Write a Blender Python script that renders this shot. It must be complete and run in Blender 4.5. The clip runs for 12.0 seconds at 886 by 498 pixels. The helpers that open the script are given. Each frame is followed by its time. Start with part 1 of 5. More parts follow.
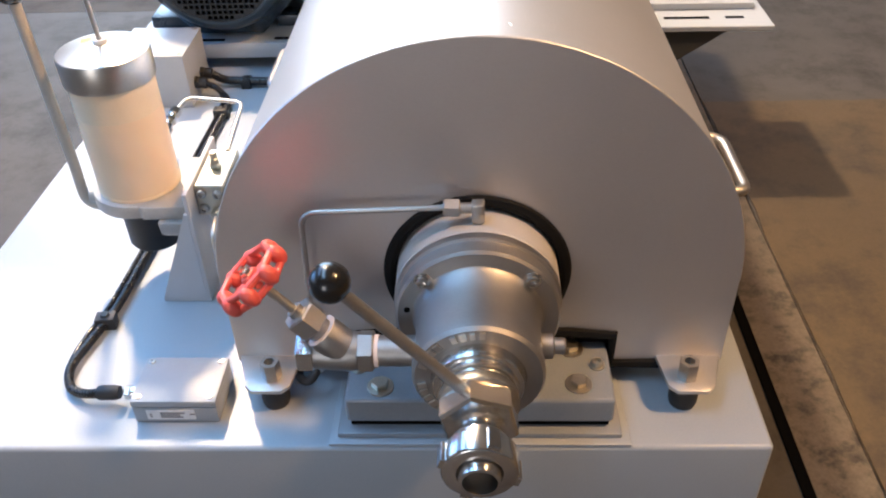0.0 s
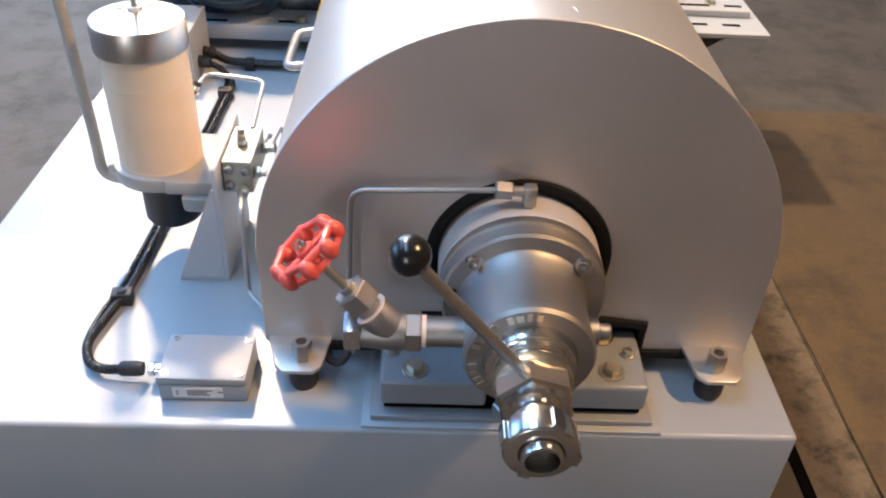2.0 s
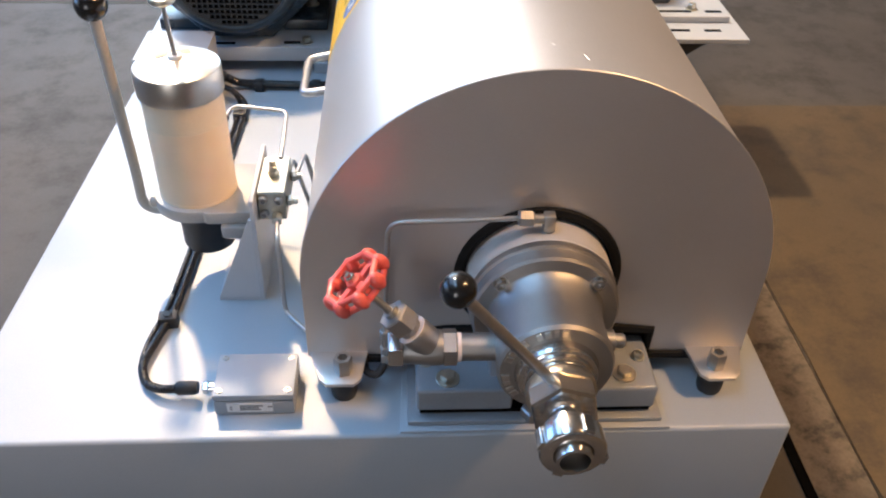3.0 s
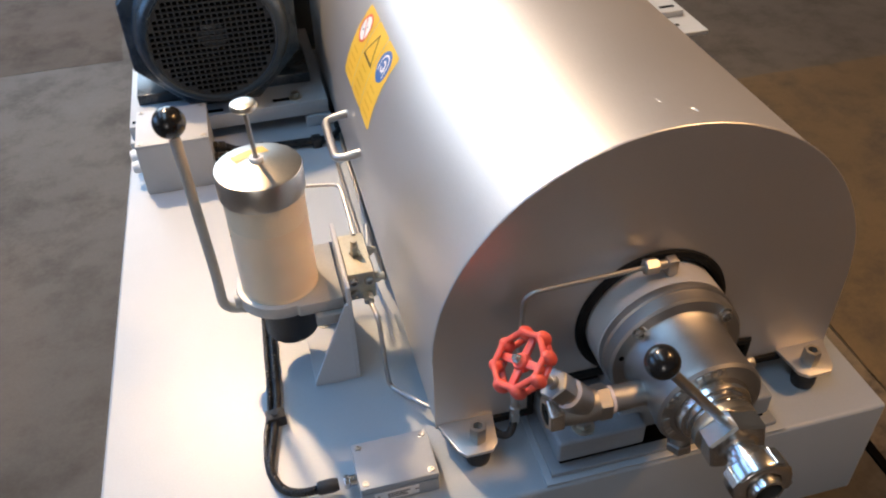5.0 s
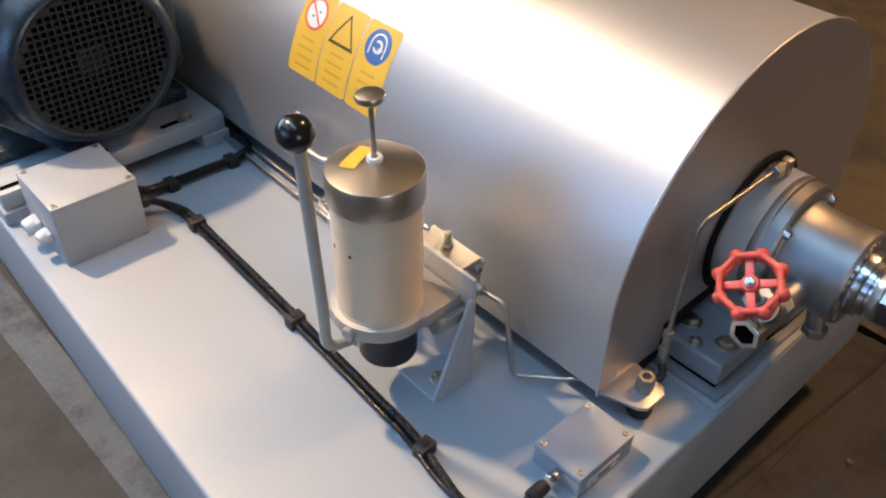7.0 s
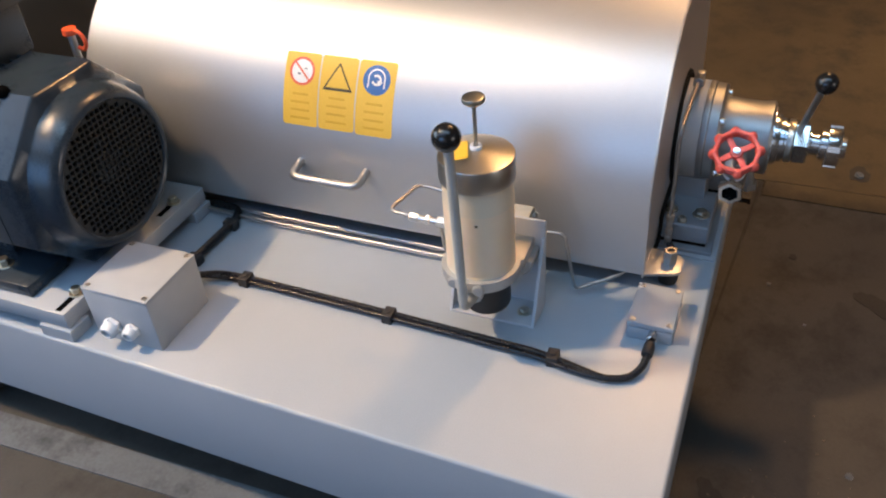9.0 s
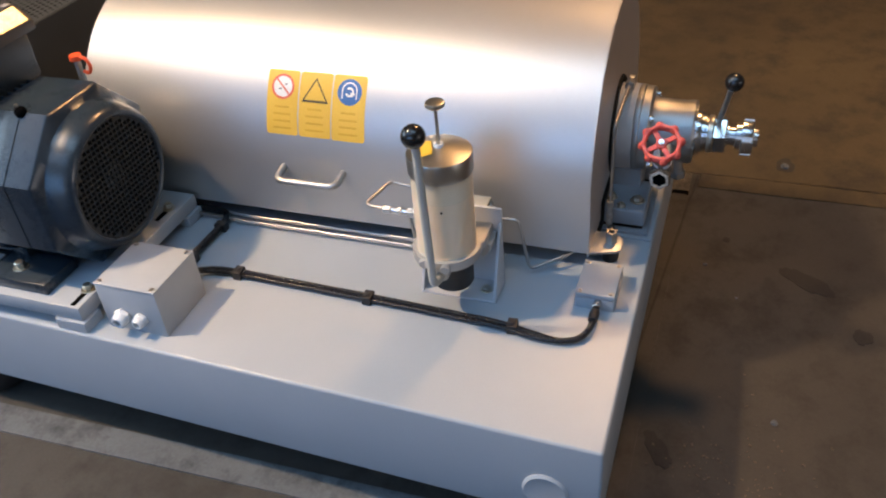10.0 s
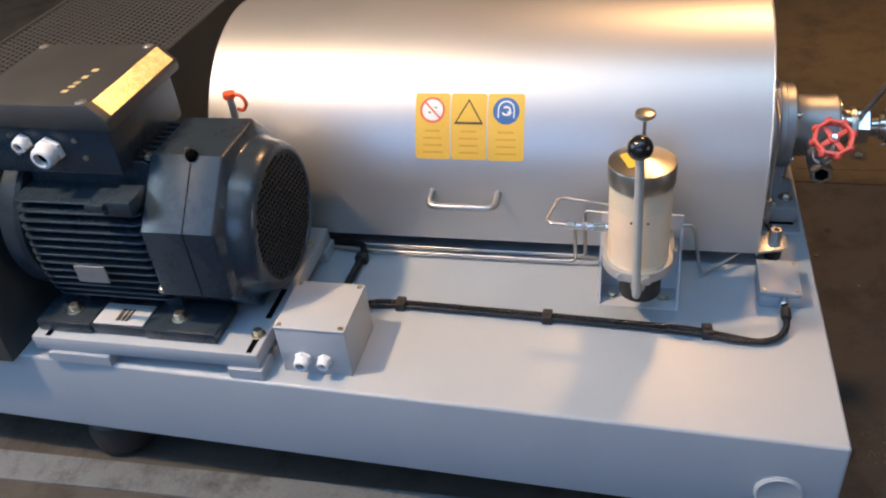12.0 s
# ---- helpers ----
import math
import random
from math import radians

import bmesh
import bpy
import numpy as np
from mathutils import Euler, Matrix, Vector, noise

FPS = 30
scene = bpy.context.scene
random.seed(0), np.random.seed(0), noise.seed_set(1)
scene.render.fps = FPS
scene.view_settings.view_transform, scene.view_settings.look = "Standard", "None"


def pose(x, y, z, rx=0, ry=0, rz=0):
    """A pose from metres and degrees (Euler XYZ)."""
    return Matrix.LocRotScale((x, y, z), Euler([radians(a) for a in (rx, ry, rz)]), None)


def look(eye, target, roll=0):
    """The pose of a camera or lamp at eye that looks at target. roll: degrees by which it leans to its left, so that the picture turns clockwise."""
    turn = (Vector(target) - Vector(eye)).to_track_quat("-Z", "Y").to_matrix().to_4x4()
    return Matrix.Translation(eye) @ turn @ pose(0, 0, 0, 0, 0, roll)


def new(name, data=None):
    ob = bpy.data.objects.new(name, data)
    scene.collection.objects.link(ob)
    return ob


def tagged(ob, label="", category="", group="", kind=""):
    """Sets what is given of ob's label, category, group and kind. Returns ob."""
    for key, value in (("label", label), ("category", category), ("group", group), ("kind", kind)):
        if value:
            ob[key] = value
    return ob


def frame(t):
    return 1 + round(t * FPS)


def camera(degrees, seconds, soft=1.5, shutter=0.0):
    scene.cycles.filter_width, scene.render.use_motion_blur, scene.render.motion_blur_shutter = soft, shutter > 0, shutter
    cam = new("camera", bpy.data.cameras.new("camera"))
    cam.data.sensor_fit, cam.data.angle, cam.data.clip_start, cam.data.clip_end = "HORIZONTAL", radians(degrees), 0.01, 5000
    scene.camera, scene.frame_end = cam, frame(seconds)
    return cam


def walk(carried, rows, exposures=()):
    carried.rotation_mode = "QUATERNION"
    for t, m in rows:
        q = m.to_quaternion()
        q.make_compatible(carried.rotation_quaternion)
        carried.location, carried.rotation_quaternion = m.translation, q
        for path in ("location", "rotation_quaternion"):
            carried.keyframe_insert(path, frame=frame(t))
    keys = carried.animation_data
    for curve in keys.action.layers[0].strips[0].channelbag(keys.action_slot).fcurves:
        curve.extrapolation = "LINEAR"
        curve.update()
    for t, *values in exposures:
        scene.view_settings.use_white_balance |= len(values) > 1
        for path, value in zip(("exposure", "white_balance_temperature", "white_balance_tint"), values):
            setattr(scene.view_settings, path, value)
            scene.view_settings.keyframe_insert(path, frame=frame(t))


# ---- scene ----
cam = camera(55.6, 12.0, soft=2.1)
PATH = [
    (0, (-0.005, -0.043, 1.322), (-0.076, 1.544, 0.106), -1.9),
    (0.5, (-0.022, -0.025, 1.287), (-0.056, 1.573, 0.086), 0.4),
    (1, (-0.038, -0.007, 1.27), (-0.044, 1.587, 0.061), 2.2),
    (1.5, (-0.072, -0.019, 1.281), (-0.049, 1.569, 0.064), 2.7),
    (2, (-0.114, -0.057, 1.304), (-0.057, 1.534, 0.093), 3.0),
    (2.5, (-0.149, -0.088, 1.354), (-0.066, 1.48, 0.116), 2.6),
    (4.3, (-0.31, -0.118, 1.486), (-0.085, 1.432, 0.242), -0.4),
    (4.5, (-0.351, -0.092, 1.494), (-0.092, 1.444, 0.24), -0.9),
    (5, (-0.453, -0.014, 1.495), (-0.093, 1.49, 0.228), -1.9),
    (5.5, (-0.523, 0.064, 1.476), (-0.054, 1.525, 0.194), -3.1),
    (6, (-0.64, 0.136, 1.459), (0.017, 1.507, 0.159), -1.8),
    (6.5, (-0.794, 0.231, 1.428), (0.099, 1.467, 0.134), 0.5),
    (7, (-0.948, 0.311, 1.416), (0.107, 1.443, 0.149), 1.3),
    (7.2, (-1.003, 0.358, 1.433), (0.093, 1.432, 0.15), 1.0),
    (8.8, (-1.407, 0.562, 1.528), (0.006, 1.245, 0.289), -4.0),
    (9, (-1.454, 0.549, 1.533), (-0.017, 1.215, 0.312), -4.7),
    (9.5, (-1.553, 0.499, 1.568), (-0.086, 1.138, 0.368), -5.4),
    (10, (-1.637, 0.475, 1.616), (-0.152, 1.077, 0.42), -5.2),
    (10.5, (-1.697, 0.522, 1.645), (-0.195, 1.11, 0.462), -4.9),
    (11, (-1.711, 0.595, 1.644), (-0.207, 1.209, 0.477), -6.2),
    (11.5, (-1.715, 0.73, 1.655), (-0.207, 1.312, 0.477), -7.2),
    (12, (-1.742, 0.933, 1.642), (-0.19, 1.392, 0.467), -6.8),
]
EXPOSURES = [(0.0, 0.80, 6050, 13), (2.7, 0.64, 6150, 13), (5.0, 0.06, 6650, 13.5), (7.0, -0.14, 6600, 13.5), (9.0, -0.23, 6680, 13.5), (12.0, -0.25, 6640, 13.5)]
walk(cam, [(t, look(eye, target, roll)) for t, eye, target, roll in PATH], EXPOSURES)

# ---- world, lamps, exposure ----
FLOOR, TOP = 0.23, 0.54
AX, AZ = 0.0, 0.712          # axis of the drum and its bearing

world = bpy.data.worlds.new("hall_air")
world.use_nodes = True
world.node_tree.nodes["Background"].inputs[0].default_value = (0.38, 0.60, 1.0, 1)
world.node_tree.nodes["Background"].inputs[1].default_value = 0.05
scene.world = world


def area_lamp(name, eye, target, sx, sy, watts, colour):
    data = bpy.data.lights.new(name, "AREA")
    data.shape, data.size, data.size_y, data.energy, data.color = "RECTANGLE", sx, sy, watts, colour
    ob = new(name, data)
    ob.matrix_world = look(eye, target)
    return ob


area_lamp("bay_light_key", (-1.25, 3.0, 3.75), (-0.4, 0.95, 0.6), 0.20, 0.20, 182, (1.0, 0.69, 0.39))
area_lamp("bay_light_warm", (2.3, 0.25, 4.3), (-0.3, 1.2, 0.6), 0.5, 0.5, 150, (1.0, 0.55, 0.22))
# added overhead fill, blue, no such source in view
area_lamp("overhead_fill", (-1.7, 1.6, 4.68), (-1.7, 1.6, 0.0), 1.0, 6.0, 104, (0.38, 0.68, 1.0))
area_lamp("skylight_glow_far", (-3.8, 3.4, 4.68), (-3.8, 3.4, 0.0), 1.5, 6.5, 75, (0.18, 0.48, 1.0))
area_lamp("window_glow_west", (-5.75, 2.4, 2.4), (0.0, 1.8, 0.9), 3.4, 2.2, 70, (0.11, 0.42, 1.0))
area_lamp("window_glow_north", (-2.2, 7.7, 3.1), (-2.0, 1.0, 1.9), 4.4, 3.0, 265, (0.55, 0.78, 1.0))
# added fill that lifts the front-facing steel; no source known there
area_lamp("south_fill", (-2.1, -4.85, 1.6), (-0.2, 0.7, 0.7), 1.3, 1.7, 32, (1.0, 0.92, 0.84))


# ---- materials ----
def nodes_of(name):
    m = bpy.data.materials.new(name)
    m.use_nodes = True
    return m, m.node_tree.nodes, m.node_tree.links, m.node_tree.nodes["Principled BSDF"]


def mottle(name, dark, light, rough=0.5, metal=0.0, scale=30.0, bump=0.05, fine=400.0, spread=0.12, stretch=(1, 1, 1), coat=0.0, aniso=0.0, bump_dist=0.002):
    """A surface whose colour and gloss wander between two tones, at a coarse and a fine scale."""
    m, n, l, b = nodes_of(name)
    co = n.new("ShaderNodeTexCoord")
    mp = n.new("ShaderNodeMapping")
    mp.inputs["Scale"].default_value = stretch
    l.new(co.outputs["Object"], mp.inputs[0])
    big, small = n.new("ShaderNodeTexNoise"), n.new("ShaderNodeTexNoise")
    big.inputs["Scale"].default_value, big.inputs["Detail"].default_value = scale, 6
    small.inputs["Scale"].default_value, small.inputs["Detail"].default_value = fine, 3
    l.new(co.outputs["Object"], big.inputs["Vector"])
    l.new(mp.outputs[0], small.inputs["Vector"])
    add = n.new("ShaderNodeMath")
    add.operation = "MULTIPLY_ADD"
    add.inputs[1].default_value = 0.45
    l.new(small.outputs[0], add.inputs[0])
    mul = n.new("ShaderNodeMath")
    mul.operation = "MULTIPLY"
    mul.inputs[1].default_value = 0.55
    l.new(big.outputs[0], mul.inputs[0])
    l.new(mul.outputs[0], add.inputs[2])
    ramp = n.new("ShaderNodeValToRGB")
    ramp.color_ramp.elements[0].position, ramp.color_ramp.elements[1].position = 0.34, 0.66
    ramp.color_ramp.elements[0].color, ramp.color_ramp.elements[1].color = (*dark, 1), (*light, 1)
    l.new(add.outputs[0], ramp.inputs[0])
    l.new(ramp.outputs[0], b.inputs["Base Color"])
    mr = n.new("ShaderNodeMapRange")
    mr.inputs["To Min"].default_value, mr.inputs["To Max"].default_value = max(0.03, rough - spread), min(1, rough + spread)
    l.new(add.outputs[0], mr.inputs[0])
    l.new(mr.outputs[0], b.inputs["Roughness"])
    b.inputs["Metallic"].default_value = metal
    b.inputs["Coat Weight"].default_value = coat
    b.inputs["Anisotropic"].default_value = aniso
    if bump:
        bp = n.new("ShaderNodeBump")
        bp.inputs["Strength"].default_value, bp.inputs["Distance"].default_value = bump, bump_dist
        l.new(small.outputs[0], bp.inputs["Height"])
        l.new(bp.outputs[0], b.inputs["Normal"])
    return m


def plain(name, colour, rough=0.4, metal=0.0, coat=0.0):
    return mottle(name, tuple(c * 0.88 for c in colour), tuple(min(1, c * 1.1) for c in colour), rough, metal, 40, 0.03, 700, 0.06, coat=coat)


M_BASE = mottle("grey_machine_enamel", (0.32, 0.362, 0.405), (0.37, 0.407, 0.445), 0.42, 0.0, 5, 0.06, 520, 0.07, bump_dist=0.001, coat=0.12)
M_BASE.node_tree.nodes["Principled BSDF"].inputs["Coat Roughness"].default_value = 0.30
M_HOOD = mottle("brushed_hood_steel", (0.52, 0.505, 0.485), (0.585, 0.57, 0.555), 0.43, 0.78, 3, 0.03, 240, 0.04, (8, 0.35, 8), bump_dist=0.0006)
M_FACE = mottle("satin_end_plate_steel", (0.55, 0.525, 0.51), (0.62, 0.595, 0.58), 0.48, 0.9, 4, 0.05, 300, 0.06, (1, 1, 8), bump_dist=0.0006)
M_CAST = mottle("cast_stainless", (0.35, 0.345, 0.335), (0.46, 0.45, 0.435), 0.45, 1.0, 22, 0.14, 900, 0.10)
M_POLISH = mottle("turned_stainless", (0.60, 0.585, 0.56), (0.74, 0.725, 0.70), 0.21, 1.0, 30, 0.004, 500, 0.05)
M_TUBE = mottle("drawn_tube_steel", (0.40, 0.387, 0.365), (0.51, 0.49, 0.465), 0.42, 1.0, 60, 0.03, 600, 0.06)
M_ZINC = mottle("zinc_plated_steel", (0.50, 0.47, 0.40), (0.66, 0.63, 0.55), 0.33, 1.0, 60, 0.06, 600, 0.08)
M_BRASS = mottle("yellow_passivated_steel", (0.46, 0.42, 0.33), (0.60, 0.56, 0.46), 0.35, 1.0, 60, 0.06, 600, 0.08)
M_PAINTRING = mottle("pale_housing_paint", (0.42, 0.41, 0.40), (0.50, 0.49, 0.475), 0.42, 0.0, 18, 0.12, 700, 0.07)
M_BLOCK = mottle("grey_block_enamel", (0.20, 0.23, 0.265), (0.26, 0.285, 0.315), 0.30, 0.0, 15, 0.08, 600, 0.07, coat=0.2)
M_BRACKET = mottle("bracket_enamel", (0.42, 0.44, 0.47), (0.49, 0.51, 0.54), 0.40, 0.0, 15, 0.06, 600, 0.06)
M_BOX = mottle("grey_box_lacquer", (0.33, 0.36, 0.39), (0.38, 0.41, 0.44), 0.42, 0.0, 20, 0.10, 900, 0.06)
# M_BOX made darker and bluer, painting shade on the small box
M_BOX_SHADED = mottle("shaded_box_lacquer", (0.28, 0.312, 0.35), (0.33, 0.362, 0.40), 0.40, 0.0, 20, 0.10, 900, 0.06)
M_RED = mottle("red_wheel_enamel", (0.60, 0.075, 0.055), (0.72, 0.115, 0.085), 0.40, 0.0, 60, 0.10, 500, 0.08, coat=0.3)
M_REDCAP = plain("orange_red_plastic", (0.80, 0.10, 0.03), 0.4)
M_BALL = mottle("black_phenolic", (0.007, 0.007, 0.007), (0.012, 0.012, 0.012), 0.22, 0.0, 40, 0.0, 500, 0.04, coat=0.15)
M_BLACK = mottle("black_rubber", (0.010, 0.010, 0.011), (0.018, 0.018, 0.019), 0.55, 0.0, 60, 0.15, 900, 0.08)
M_CABLE = mottle("black_cable_sheath", (0.005, 0.005, 0.006), (0.011, 0.011, 0.012), 0.28, 0.0, 200, 0.05, 700, 0.06)
M_CABLE.node_tree.nodes["Principled BSDF"].inputs["Specular IOR Level"].default_value = 0.35
M_MOTOR = mottle("blue_grey_motor_enamel", (0.017, 0.028, 0.040), (0.026, 0.039, 0.053), 0.28, 0.0, 14, 0.07, 700, 0.08, coat=0.12)
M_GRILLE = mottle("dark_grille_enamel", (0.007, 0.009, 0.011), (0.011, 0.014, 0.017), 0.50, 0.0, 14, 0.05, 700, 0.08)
M_GUARD = mottle("dark_guard_enamel", (0.036, 0.038, 0.038), (0.049, 0.051, 0.050), 0.42, 0.0, 12, 0.06, 600, 0.07)
# near-black without sheen: stands in for shade inside holes, slots and gaps
M_VOID = plain("void_black", (0.003, 0.003, 0.003), 0.9)
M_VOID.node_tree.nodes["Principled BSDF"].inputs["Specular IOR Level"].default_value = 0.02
M_SEAL = mottle("black_sponge_seal", (0.004, 0.004, 0.004), (0.008, 0.008, 0.008), 0.7, 0.0, 60, 0.1, 900, 0.08)
M_SEAL.node_tree.nodes["Principled BSDF"].inputs["Specular IOR Level"].default_value = 0.15
M_WHITEP = mottle("white_nylon", (0.66, 0.68, 0.70), (0.76, 0.77, 0.78), 0.4, 0.0, 60, 0.04, 500, 0.06)
M_YELLOW = mottle("yellow_label_vinyl", (0.70, 0.43, 0.045), (0.77, 0.48, 0.06), 0.42, 0.0, 12, 0.03, 300, 0.05)
M_LRED = plain("label_red", (0.72, 0.13, 0.07), 0.45)
M_LWHITE = plain("label_white", (0.78, 0.77, 0.74), 0.45)
M_LBLUE = plain("label_blue", (0.045, 0.14, 0.36), 0.45)
M_LDARK = plain("label_dark", (0.06, 0.045, 0.02), 0.5)
M_LFAINT = plain("label_faint_print", (0.62, 0.355, 0.025), 0.5)
M_PLATE = mottle("silver_plate", (0.20, 0.205, 0.21), (0.27, 0.275, 0.28), 0.4, 0.3, 40, 0.03, 400, 0.06)
M_GREYBAR = plain("grey_print", (0.20, 0.20, 0.21), 0.5)
M_TAPE = plain("white_thread_tape", (0.80, 0.70, 0.66), 0.7)
M_LEVER = mottle("grey_lever_enamel", (0.36, 0.345, 0.31), (0.44, 0.42, 0.38), 0.38, 0.0, 40, 0.08, 500, 0.08)
M_LID = mottle("spun_lid_steel", (0.50, 0.47, 0.42), (0.57, 0.535, 0.475), 0.33, 1.0, 8, 0.006, 300, 0.03)
M_LETTER = plain("worn_raised_letter", (0.70, 0.68, 0.64), 0.3, 1.0)
M_FLANGE = mottle("cast_flange_metal", (0.34, 0.335, 0.32), (0.44, 0.43, 0.41), 0.45, 0.35, 30, 0.10, 500, 0.08)
M_STEEL = mottle("dull_plate_steel", (0.50, 0.49, 0.475), (0.58, 0.565, 0.55), 0.48, 0.45, 14, 0.06, 500, 0.08)
M_WARM_SHEEN = mottle("warm_sheen_metal", (0.42, 0.35, 0.25), (0.76, 0.68, 0.55), 0.34, 1.0, 60, 0.35, 200, 0.08)
M_PRINT = plain("dull_gold_print", (0.46, 0.37, 0.20), 0.5)
M_WALL = mottle("hall_plaster", (0.19, 0.16, 0.125), (0.25, 0.215, 0.17), 0.85, 0.0, 1.2, 0.1, 60, 0.08)
# unseen south wall, its tone set for the light it bounces forward
M_PALE = mottle("pale_hall_plaster", (0.22, 0.21, 0.20), (0.28, 0.27, 0.25), 0.85, 0.0, 1.2, 0.1, 60, 0.08)
M_DARKWALL = mottle("dark_hall_cladding", (0.035, 0.031, 0.028), (0.06, 0.053, 0.047), 0.8, 0.0, 1.0, 0.1, 60, 0.08)


def reservoir_material():
    m, n, l, b = nodes_of("milky_polyethylene")
    co = n.new("ShaderNodeTexCoord")
    no = n.new("ShaderNodeTexNoise")
    no.inputs["Scale"].default_value, no.inputs["Detail"].default_value = 14, 5
    l.new(co.outputs["Object"], no.inputs["Vector"])
    ramp = n.new("ShaderNodeValToRGB")
    ramp.color_ramp.elements[0].position, ramp.color_ramp.elements[1].position = 0.35, 0.7
    ramp.color_ramp.elements[0].color, ramp.color_ramp.elements[1].color = (0.73, 0.57, 0.40, 1), (0.79, 0.63, 0.46, 1)
    l.new(no.outputs[0], ramp.inputs[0])
    l.new(ramp.outputs[0], b.inputs["Base Color"])
    b.inputs["Roughness"].default_value = 0.38
    b.inputs["Subsurface Weight"].default_value = 0.35
    b.inputs["Subsurface Radius"].default_value = (0.03, 0.02, 0.012)
    b.inputs["Subsurface Scale"].default_value = 0.4
    return m


M_RESERVOIR = reservoir_material()
M_RESTOP = mottle("empty_milky_polyethylene", (0.68, 0.56, 0.40), (0.74, 0.62, 0.46), 0.36, 0.0, 20, 0.02, 400, 0.05)


def concrete(name, tones, gloss=0.70, blot=(0.05, 0.035, 0.02), grain=0.32, spots=7.0):
    """Stained workshop concrete: clouds, dirt blots, fine grit."""
    m, n, l, b = nodes_of(name)
    co = n.new("ShaderNodeTexCoord")

    def noise_node(scale, detail, rough=0.55):
        t = n.new("ShaderNodeTexNoise")
        t.inputs["Scale"].default_value, t.inputs["Detail"].default_value, t.inputs["Roughness"].default_value = scale, detail, rough
        l.new(co.outputs["Object"], t.inputs["Vector"])
        return t
    cloud, stain, grit = noise_node(1.1, 6), noise_node(spots, 10, 0.68), noise_node(160, 4)
    ramp = n.new("ShaderNodeValToRGB")
    e = ramp.color_ramp.elements
    e[0].position, e[1].position = 0.32, 0.68
    e[0].color, e[1].color = (*tones[0], 1), (*tones[1], 1)
    l.new(cloud.outputs[0], ramp.inputs[0])
    edge = n.new("ShaderNodeValToRGB")
    edge.color_ramp.elements[0].position, edge.color_ramp.elements[1].position = 0.48, 0.68
    l.new(stain.outputs[0], edge.inputs[0])
    mix = n.new("ShaderNodeMix")
    mix.data_type = "RGBA"
    l.new(edge.outputs[0], mix.inputs[0])
    l.new(ramp.outputs[0], mix.inputs[6])
    mix.inputs[7].default_value = (*blot, 1)
    mix2 = n.new("ShaderNodeMix")
    mix2.data_type, mix2.blend_type = "RGBA", "MULTIPLY"
    mix2.inputs[0].default_value = grain
    l.new(mix.outputs[2], mix2.inputs[6])
    l.new(grit.outputs[0], mix2.inputs[7])
    l.new(mix2.outputs[2], b.inputs["Base Color"])
    mr = n.new("ShaderNodeMapRange")
    mr.inputs["To Min"].default_value, mr.inputs["To Max"].default_value = gloss - 0.15, gloss + 0.2
    l.new(stain.outputs[0], mr.inputs[0])
    l.new(mr.outputs[0], b.inputs["Roughness"])
    bp = n.new("ShaderNodeBump")
    bp.inputs["Strength"].default_value, bp.inputs["Distance"].default_value = 0.12, 0.002
    l.new(grit.outputs[0], bp.inputs["Height"])
    l.new(bp.outputs[0], b.inputs["Normal"])
    return m


M_FLOOR = concrete("stained_concrete", ((0.037, 0.032, 0.027), (0.066, 0.057, 0.046)), blot=(0.029, 0.023, 0.016))
M_BROWN = concrete("brown_light_tone", ((0.034, 0.027, 0.021), (0.060, 0.048, 0.036)), blot=(0.030, 0.022, 0.015), gloss=0.85)
M_STRIP = concrete("pale_concrete_strip", ((0.095, 0.106, 0.115), (0.165, 0.178, 0.19)), blot=(0.06, 0.063, 0.066), grain=0.45, spots=14.0)
# concrete with the warm lamp's ochre put into its colour
M_OCHRE = concrete("ochre_lit_concrete", ((0.050, 0.032, 0.012), (0.100, 0.065, 0.026)), blot=(0.036, 0.024, 0.012), grain=0.42)
M_EDGE = concrete("worn_concrete_edge", ((0.062, 0.045, 0.026), (0.150, 0.115, 0.074)), blot=(0.028, 0.019, 0.011), grain=0.6, spots=24.0)
M_STAIN = concrete("oil_stain", ((0.022, 0.018, 0.014), (0.042, 0.035, 0.027)), gloss=0.75, blot=(0.020, 0.016, 0.012))
M_GRIT = concrete("loose_chips", ((0.08, 0.06, 0.038), (0.20, 0.155, 0.105)), blot=(0.05, 0.036, 0.022))
M_LAMP, _n, _l, _b = nodes_of("lamp_glass")
_b.inputs["Emission Color"].default_value, _b.inputs["Emission Strength"].default_value = (1, 0.86, 0.66, 1), 6
M_SKY, _n, _l, _b = nodes_of("bright_sky_glass")
_b.inputs["Emission Color"].default_value, _b.inputs["Emission Strength"].default_value = (0.6, 0.8, 1, 1), 0.35

# ---- mesh helpers ----
def part(name, bm, material, parent=None, label="", sharp=0.6):
    """Links a bmesh, built in world metres, as one mesh object, alone or under a thing or a part."""
    bmesh.ops.recalc_face_normals(bm, faces=bm.faces[:])
    for f in bm.faces:
        f.smooth = True
    for e in bm.edges:
        if len(e.link_faces) == 2 and e.calc_face_angle(0) > sharp:
            e.smooth = False
    me = bpy.data.meshes.new(name)
    bm.to_mesh(me)
    bm.free()
    me.materials.append(material)
    ob = new(name, me)
    if parent:
        ob.parent = parent
        if parent.type == "EMPTY":
            ob.location = -parent.location
    return tagged(ob, label)


def thing(name, at, label, category, group="", kind=""):
    ob = new(name)
    ob.empty_display_size = 0.02
    ob.location = at
    return tagged(ob, label, category, group, kind)


def bm_new():
    return bmesh.new()


